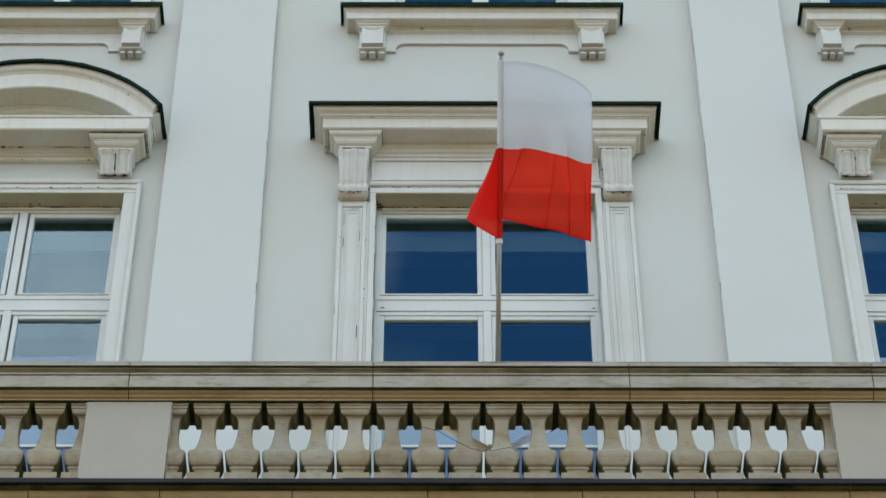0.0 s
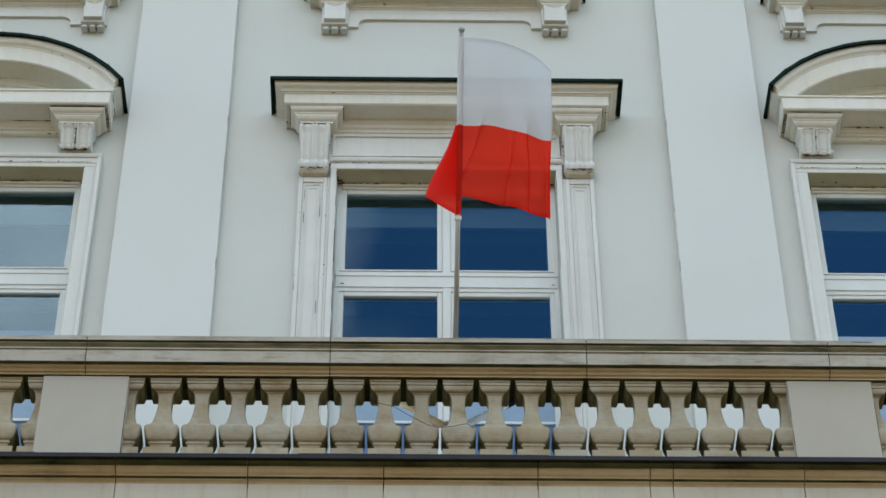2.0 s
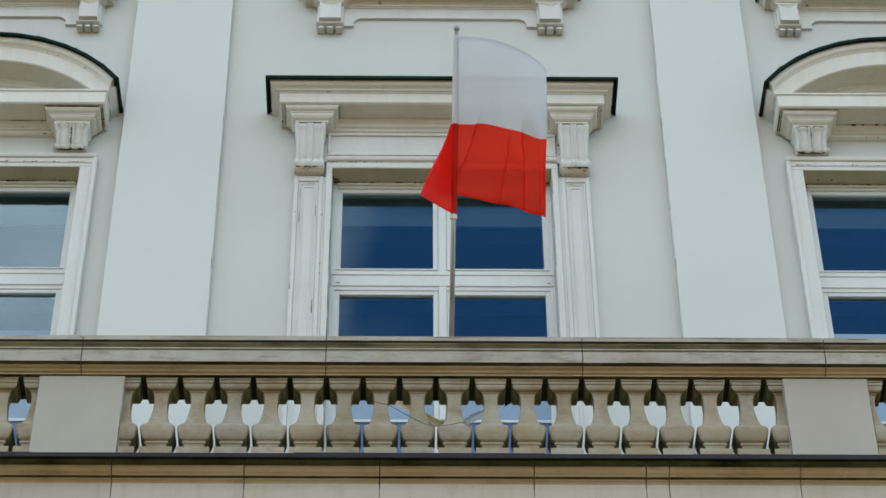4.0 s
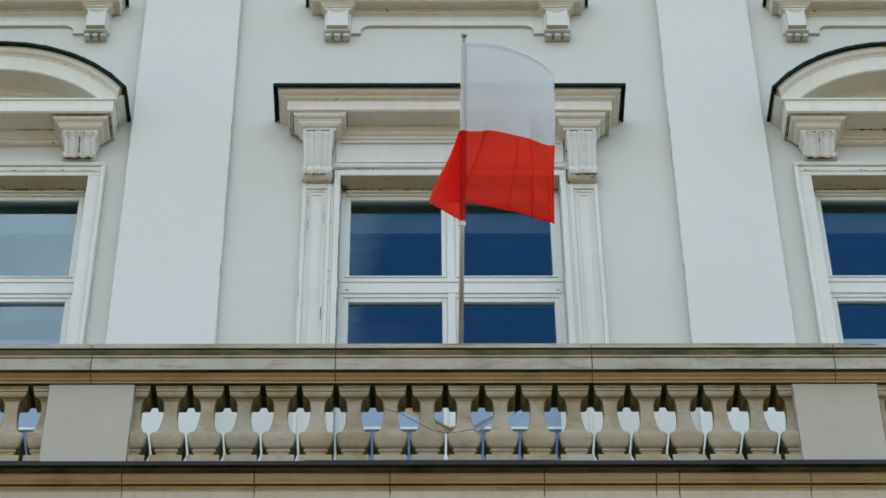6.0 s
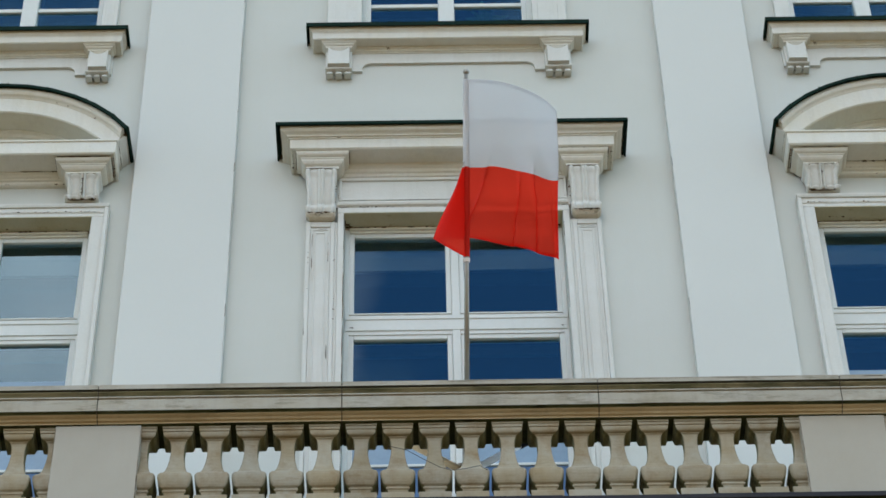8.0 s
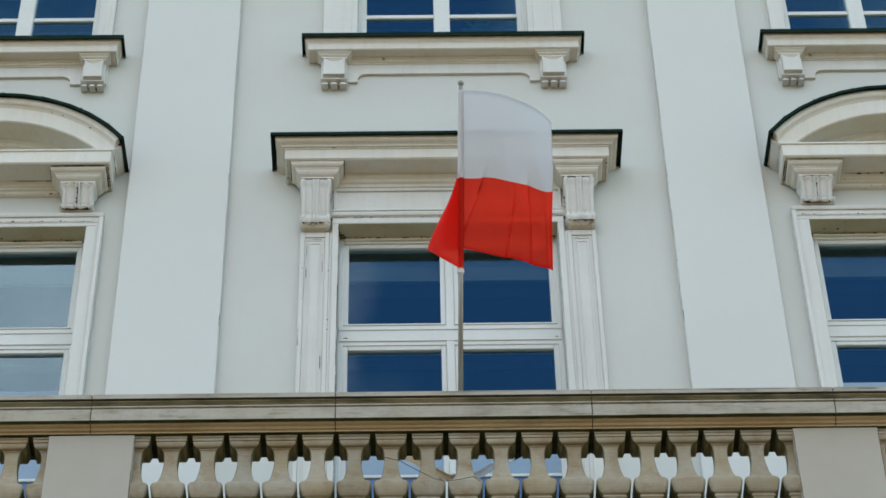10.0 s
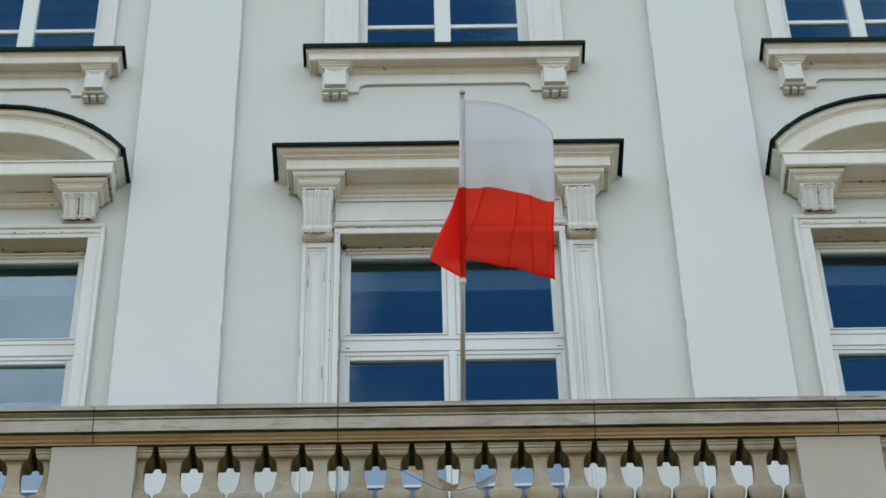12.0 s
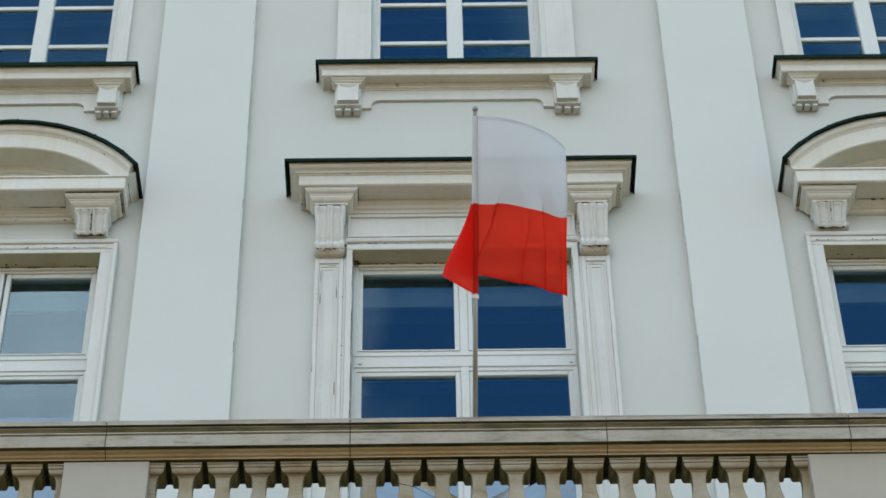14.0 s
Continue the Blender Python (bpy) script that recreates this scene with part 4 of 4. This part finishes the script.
def cloth_point(u, v):
    """u along the fly, v down the hoist: a loose flag, outlined to fit the camera's view, whose lower half swings back
    round the pole and hangs in slanting pleats.
    """
    base = POLE_TOP + AXIS * (0.03 + 1.10 * v)
    fold = 0.34 * ease(0.40, 0.62, v)
    flap = max(0.0, (v - 0.42) / 0.58)
    raised = 0.105 * ease(0.5, 1.0, v)
    if u < fold:
        s = u / fold
        x = -0.185 * flap * math.sin(math.pi * s) ** 0.85 + 0.008 * math.sin(9 * v + 5 * s) * flap * s * (1 - s) * 4
        w = -raised * math.sin(0.5 * math.pi * min(1.0, 2 * s))
        d = flap * (0.24 * math.sin(math.pi * s) + 0.05 * math.sin(2 * math.pi * s) - 0.03 * s)
    else:
        q = (u - fold) / (1 - fold)
        reach = 0.50 + 0.075 * v - 0.03 * v * v
        x, w = 0.0, 0.0
        d = (0.55 - 0.85 * v) * q - 0.03 * flap
        for at, slant, lap, begin in PLEATS:
            grown = lap * ease(begin - 0.05, begin + 0.12, v)
            turn = math.tanh((q - at - slant * (v - 0.5)) / 0.022)
            rest = 0.5 + 0.5 * turn
            x -= grown * rest
            reach += grown
            w -= 0.35 * grown * (rest - q)
            d += 0.7 * grown * (1 - turn * turn)
        x += reach * (1 - (1 - q) ** 1.22)
        top, mid, low = 0.225 * q ** 1.9, 0.09 * ease(0.22, 1.0, q), 0.13 * q ** 1.2
        w += top + (mid - top) * min(1.0, 2 * v) if v < 0.5 else mid + (low - mid) * (2 * v - 1)
        w -= raised
        loose = 0.25 + 0.75 * ease(0.25, 0.6, v)
        d += loose * (0.05 * math.sin(8 * q + 5 * v) + 0.02 * math.sin(17 * q - 9 * v + 1.0)) * q * (1 - 0.4 * q)
        x += loose * 0.007 * math.sin(12 * q + 8 * v) * q * (1 - 0.5 * q)
        w += loose * 0.006 * math.sin(15 * q + 3 * v) * q
    return base + Vector((x, 0, 0)) + VIEW_DOWN * w + VIEW_NEAR * d


flag = empty("flag", POLE_TOP)
tagged(flag, "white over red cloth flag waving on a leaning pole", "flag")
NU, NV = 180, 72
for name, v0, v1, mat, lab in (("upper_band", 0.0, 0.5, WHITE_CLOTH, "white cloth band"), ("lower_band", 0.5, 1.0, RED_CLOTH, "red cloth band")):
    bm = bmesh.new()
    rows = [[bm.verts.new(cloth_point(i / NU, v0 + (v1 - v0) * j / (NV // 2)) - POLE_TOP) for i in range(NU + 1)] for j in range(NV // 2 + 1)]
    for r, q in zip(rows, rows[1:]):
        for i in range(NU):
            bm.faces.new((r[i], r[i + 1], q[i + 1], q[i]))
    part(name, bm, mat, flag, lab, True)
    part("sleeve", tube(bmesh.new(), AXIS * (0.03 + 1.10 * v0), AXIS * (0.03 + 1.10 * v1), 0.0185, 0.0185, 16, False), WHITE_SLEEVE if v0 == 0.0 else RED_SLEEVE, flag, "", True)

for mat, v0, v1 in ((WHITE_CLOTH, 0.0, 0.5), (RED_CLOTH, 0.5, 1.0)):
    hem = bmesh.new()
    strips = [[(0.975 + 0.025 * i / 2, v0 + (v1 - v0) * j / 24) for i in range(3)] for j in range(25)]
    edge_v = (0.0, 0.018) if v0 == 0.0 else (0.984, 1.0)
    strips2 = [[(0.975 * j / 150, edge_v[0] + (edge_v[1] - edge_v[0]) * i / 2) for i in range(3)] for j in range(151)]
    for grid in (strips, strips2):
        vs = [[hem.verts.new(cloth_point(u, v) - POLE_TOP + Vector((0, -0.0025, -0.0025))) for u, v in row] for row in grid]
        for r, q in zip(vs, vs[1:]):
            for i in range(2):
                hem.faces.new((r[i], r[i + 1], q[i + 1], q[i]))
    part("hem", hem, mat, flag, "", True)

holder = empty("flag_holder", POLE_FOOT)
tagged(holder, "pale metal flag holder with two empty slanting sockets behind the balustrade", "flag holder")
part("plate", boxed(-0.05, 0.05, 0.0, 0.03, -0.609, 0.05, 0.005), WHITE_STEEL, holder)
part("clamp", tube(bmesh.new(), AXIS * 0.06, AXIS * -0.16, 0.026, 0.026, 18), WHITE_STEEL, holder, "", True)
# translucency added to brighten the undersides with light from above
BEIGE_SHELL = cloth_material("beige_light_passing_shell", (0.92, 0.80, 0.62), (0.98, 0.86, 0.68), 0.0, 0.75)
WHITE_SHELL = cloth_material("white_light_passing_shell", (0.88, 0.88, 0.88), (0.96, 0.96, 0.96), 0.0, 0.75)


def half_tube(a, b, r, out=0.0):
    """A slanting half tube, left open above so that light shows through its one wall of 3 mm."""
    bm = bmesh.new()
    axis = (b - a).normalized()
    side = axis.cross(Vector((0, 0, 1))).normalized()
    up = side.cross(axis)
    rows = [[bm.verts.new(c + k * (side * math.cos(t) - up * math.sin(t))) for k in (r + out, r + out - 0.003) for t in [math.pi * i / 12 for i in range(13)]] for c in (a, b)]
    for q in range(2):
        for i in range(12):
            bm.faces.new((rows[0][13 * q + i], rows[0][13 * q + i + 1], rows[1][13 * q + i + 1], rows[1][13 * q + i]))
    for i in (0, 12):
        bm.faces.new((rows[0][i], rows[1][i], rows[1][13 + i], rows[0][13 + i]))
    return bm


for k, shell, word, end in ((-1, BEIGE_SHELL, "beige slanting socket", Vector((-0.335, 0.0, 0.215))), (1, WHITE_SHELL, "white slanting socket", Vector((0.42, 0.0, 0.265)))):
    start = Vector((k * 0.03, 0.0, -0.004))
    arm = part("socket", half_tube(start, end, 0.026), shell, holder, word, True)
    part("mouth", half_tube(start.lerp(end, 0.97 if k < 0 else 0.68), end, 0.026, 0.0045), shell if k < 0 else GREY_METAL, arm, "" if k < 0 else "dark grey mouth")


def cable(points, radius):
    cu = bpy.data.curves.new("cable", "CURVE")
    cu.dimensions = "3D"
    cu.bevel_depth = radius
    sp = cu.splines.new("POLY")
    sp.points.add(len(points) - 1)
    for p, c in zip(sp.points, points):
        p.co = (*c, 1)
    ob = new("cable", cu)
    cu.materials.append(CABLE)
    return ob


line = cable([(-0.412, -0.862, 11.213), (-0.312, -0.862, 11.183), (-0.220, -0.862, 11.114), (-0.129, -0.862, 11.051), (-0.068, -0.862, 11.030), (0.009, -0.862, 11.040), (0.085, -0.862, 11.060), (0.127, -0.862, 11.026)], 0.0018)
tagged(line, "thin dark cable slung loosely across the balusters", "cable")

# ---- balustrade, its pieces last ----
bal = empty("balustrade", (0, 0, 10.8))
tagged(bal, "weathered tan sandstone balustrade along the balcony", "balustrade")
Z0 = 10.8
COPING = [(-0.95, 11.619), (-0.95, 11.586), (-0.918, 11.586), (-0.916, 11.578), (-0.942, 11.576), (-0.942, 11.570), (-0.934, 11.562), (-0.926, 11.552), (-0.928, 11.543), (-0.936, 11.540), (-0.936, 11.534), (-0.924, 11.532), (-0.924, 11.527), (-0.930, 11.525), (-0.930, 11.442), (-0.910, 11.440), (-0.908, 11.436), (-0.900, 11.430), (-0.886, 11.424), (-0.878, 11.414), (-0.874, 11.414), (-0.866, 11.410), (-0.866, 11.400),
          (-0.662, 11.400), (-0.655, 11.41), (-0.60, 11.485), (-0.575, 11.50), (-0.575, 11.55), (-0.55, 11.59), (-0.55, 11.62), (-0.73, 11.636)]
JOINTS = [-5.2, -4.76, -3.385, -2.008, -0.664, 0.751, 2.092, 3.46, 4.83, 5.2]
for a, b in zip(JOINTS, JOINTS[1:]):
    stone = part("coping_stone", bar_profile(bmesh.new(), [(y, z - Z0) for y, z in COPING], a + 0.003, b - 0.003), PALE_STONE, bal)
    stone.data.materials.append(GRIME_SHADE)
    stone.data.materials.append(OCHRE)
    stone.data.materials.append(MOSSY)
    # grooves and the underside get the darkened stone: shade painted in with the grime
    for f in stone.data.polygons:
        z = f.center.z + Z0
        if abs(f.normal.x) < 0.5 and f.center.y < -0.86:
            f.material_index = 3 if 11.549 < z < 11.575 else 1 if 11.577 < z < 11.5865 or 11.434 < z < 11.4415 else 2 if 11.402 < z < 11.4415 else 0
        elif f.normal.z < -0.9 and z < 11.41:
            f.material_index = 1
part("mortar", bar_profile(bmesh.new(), [(-0.75 + (y + 0.75) * 0.965, 0.71 + (z - Z0 - 0.71) * 0.965) for y, z in COPING], -5.19, 5.19), MORTAR, bal, "dark mortar in the joints")

# coping stains, plus dark lines painting the shade beside pedestals and in creases
for i, seam_line in enumerate([((-0.47, -0.950, 0.803), (-0.41, -0.950, 0.803), 0.004), ((2.22, -0.9495, 0.808), (2.34, -0.9495, 0.808), 0.003),
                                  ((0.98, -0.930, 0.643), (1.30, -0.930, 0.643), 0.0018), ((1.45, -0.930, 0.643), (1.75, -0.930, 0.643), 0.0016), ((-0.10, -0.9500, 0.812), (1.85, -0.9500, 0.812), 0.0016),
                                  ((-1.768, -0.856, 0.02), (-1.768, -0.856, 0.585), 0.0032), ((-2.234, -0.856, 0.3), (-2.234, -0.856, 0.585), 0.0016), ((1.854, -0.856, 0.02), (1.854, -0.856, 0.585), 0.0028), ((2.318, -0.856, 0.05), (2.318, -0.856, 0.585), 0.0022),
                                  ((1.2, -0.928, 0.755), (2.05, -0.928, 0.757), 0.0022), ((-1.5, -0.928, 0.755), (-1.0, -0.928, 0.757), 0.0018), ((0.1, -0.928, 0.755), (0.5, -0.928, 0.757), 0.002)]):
    soot_shade_seams(bal, 51 + i, [seam_line])

PITCH = 3.616 / 18
BALUSTER = [(0.600, 0.0865), (0.587, 0.0865), (0.586, 0.0815), (0.582, 0.0815), (0.581, 0.0845), (0.566, 0.0835), (0.565, 0.0775), (0.561, 0.0775), (0.559, 0.0805), (0.551, 0.0795), (0.543, 0.0765), (0.537, 0.072), (0.534, 0.067), (0.5335, 0.051), (0.527, 0.0505), (0.526, 0.0465), (0.52, 0.043), (0.505, 0.0395), (0.475, 0.0375), (0.44, 0.0375), (0.405, 0.040), (0.37, 0.0445), (0.335, 0.0505),
            (0.305, 0.058), (0.282, 0.067), (0.266, 0.079), (0.256, 0.089), (0.245, 0.094), (0.232, 0.0945), (0.215, 0.092), (0.195, 0.0865), (0.178, 0.080), (0.166, 0.072), (0.160, 0.060), (0.152, 0.056), (0.150, 0.064), (0.142, 0.065), (0.136, 0.057), (0.122, 0.052), (0.108, 0.056), (0.100, 0.064), (0.097, 0.073), (0.092, 0.0885), (0.0, 0.0885)]


def baluster_mesh(x_min=-1.0, x_max=1.0):
    """A baluster square in front, its back drawn in to fit the camera's view; the shaft has softly rounded arrises;
    cap, rings and base keep theirs sharp.
    """
    bm = bmesh.new()
    rows = []
    for z, h in BALUSTER:
        back = h * (0.84 if z > 0.17 else 0.5)
        r = h * 0.2 if 0.17 < z < 0.51 else 0.002
        ring = []
        for cx, cy, a0 in ((r - h, r - h, 180), (h - r, r - h, 270), (h - r, back - r, 0), (r - h, back - r, 90)):
            ring += [(cx + r * math.cos(radians(a0 + a)), cy + r * math.sin(radians(a0 + a))) for a in (0, 30, 60, 90)]
        rows.append([bm.verts.new((min(max(x, x_min), x_max), y, z)) for x, y in ring])
    for p, q in zip(rows, rows[1:]):
        for i in range(16):
            j = (i + 1) % 16
            f = bm.faces.new((p[i], p[j], q[j], q[i]))
            # side faces take the darkened stone that paints in the gaps' shade
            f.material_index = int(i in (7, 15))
            f.smooth = i % 4 != 3
    bm.faces.new(rows[0][::-1])
    bm.faces.new(rows[-1])
    bmesh.ops.recalc_face_normals(bm, faces=bm.faces)
    me = bpy.data.meshes.new("baluster")
    bm.to_mesh(me)
    bm.free()
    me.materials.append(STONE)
    me.materials.append(MOSS_SHADE)
    return me


WHOLE, RIGHT_HALF, LEFT_HALF = baluster_mesh(), baluster_mesh(x_min=0.0), baluster_mesh(x_max=0.0)


def baluster_row(x0, count):
    for i in range(count + 1):
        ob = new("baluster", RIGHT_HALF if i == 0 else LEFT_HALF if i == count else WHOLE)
        ob.parent = bal
        ob.location = (x0 + i * PITCH, -0.757, 0)


baluster_row(-1.765, 18)
baluster_row(-2.237 - 13 * PITCH, 13)
baluster_row(2.321, 13)
for a, b in ((-2.237, -1.765), (1.851, 2.321), (-5.2, -2.237 - 13 * PITCH), (2.321 + 13 * PITCH, 5.2)):
    part("pedestal", boxed(a, b, -0.857, -0.655, 0.0, 0.6, 0.006), PEDESTAL, bal)

# base course below the balustrade
edge = empty("base_flashing", (0, 0, 10.8))
tagged(edge, "dark grey sheet-metal edge along the balcony base", "flashing", kind="structure")
for a, b, lap in ((-5.2, -3.62, 0.0), (-3.63, -2.21, 0.002), (-2.22, -0.80, 0.0), (-0.815, 0.52, 0.003), (0.51, 1.32, 0.0), (1.31, 2.75, 0.002), (2.74, 4.2, 0.0), (4.19, 5.2, 0.002)):
    part("metal_sheet", bar_profile(bmesh.new(), [(-0.62, 0.002 + lap), (-0.62, 0.006 + lap), (-0.925 - lap, -0.022 + lap), (-0.932 - lap, -0.028), (-0.932 - lap, -0.055 - lap), (-0.926, -0.055 - lap), (-0.926, -0.034)], a, b), GREY_METAL, edge)
COURSE = [(-0.60, 10.80), (-0.905, 10.766), (-0.905, 10.745), (-0.866, 10.743), (-0.866, 10.734), (-0.862, 10.722), (-0.852, 10.710), (-0.840, 10.703), (-0.836, 10.696), (-0.818, 10.694), (-0.816, 10.688), (-0.806, 10.682), (-0.80, 10.672), (-0.80, 10.16), (-0.60, 10.16)]
base = empty("stone_course", (0, 0, 10.16))
tagged(base, "tan ashlar course with moulded top edge below the balcony", "stone course", kind="structure")
for a, b in zip((-5.2, -4.58, -3.88, -3.18, -2.482, -1.783, -1.08, -0.359, 0.463, 1.06, 1.183, 1.884, 2.6, 3.3, 4.0, 4.7), (-4.58, -3.88, -3.18, -2.482, -1.783, -1.08, -0.359, 0.463, 1.06, 1.183, 1.884, 2.6, 3.3, 4.0, 4.7, 5.2)):
    block = part("ashlar_block", bar_profile(bmesh.new(), [(y, z - 10.16) for y, z in COURSE], a + 0.0025, b - 0.0025), ASHLAR, base)
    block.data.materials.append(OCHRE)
    block.data.materials.append(GRIME_SHADE)
    # the band below the metal edge and one crease are shade painted as dark stone
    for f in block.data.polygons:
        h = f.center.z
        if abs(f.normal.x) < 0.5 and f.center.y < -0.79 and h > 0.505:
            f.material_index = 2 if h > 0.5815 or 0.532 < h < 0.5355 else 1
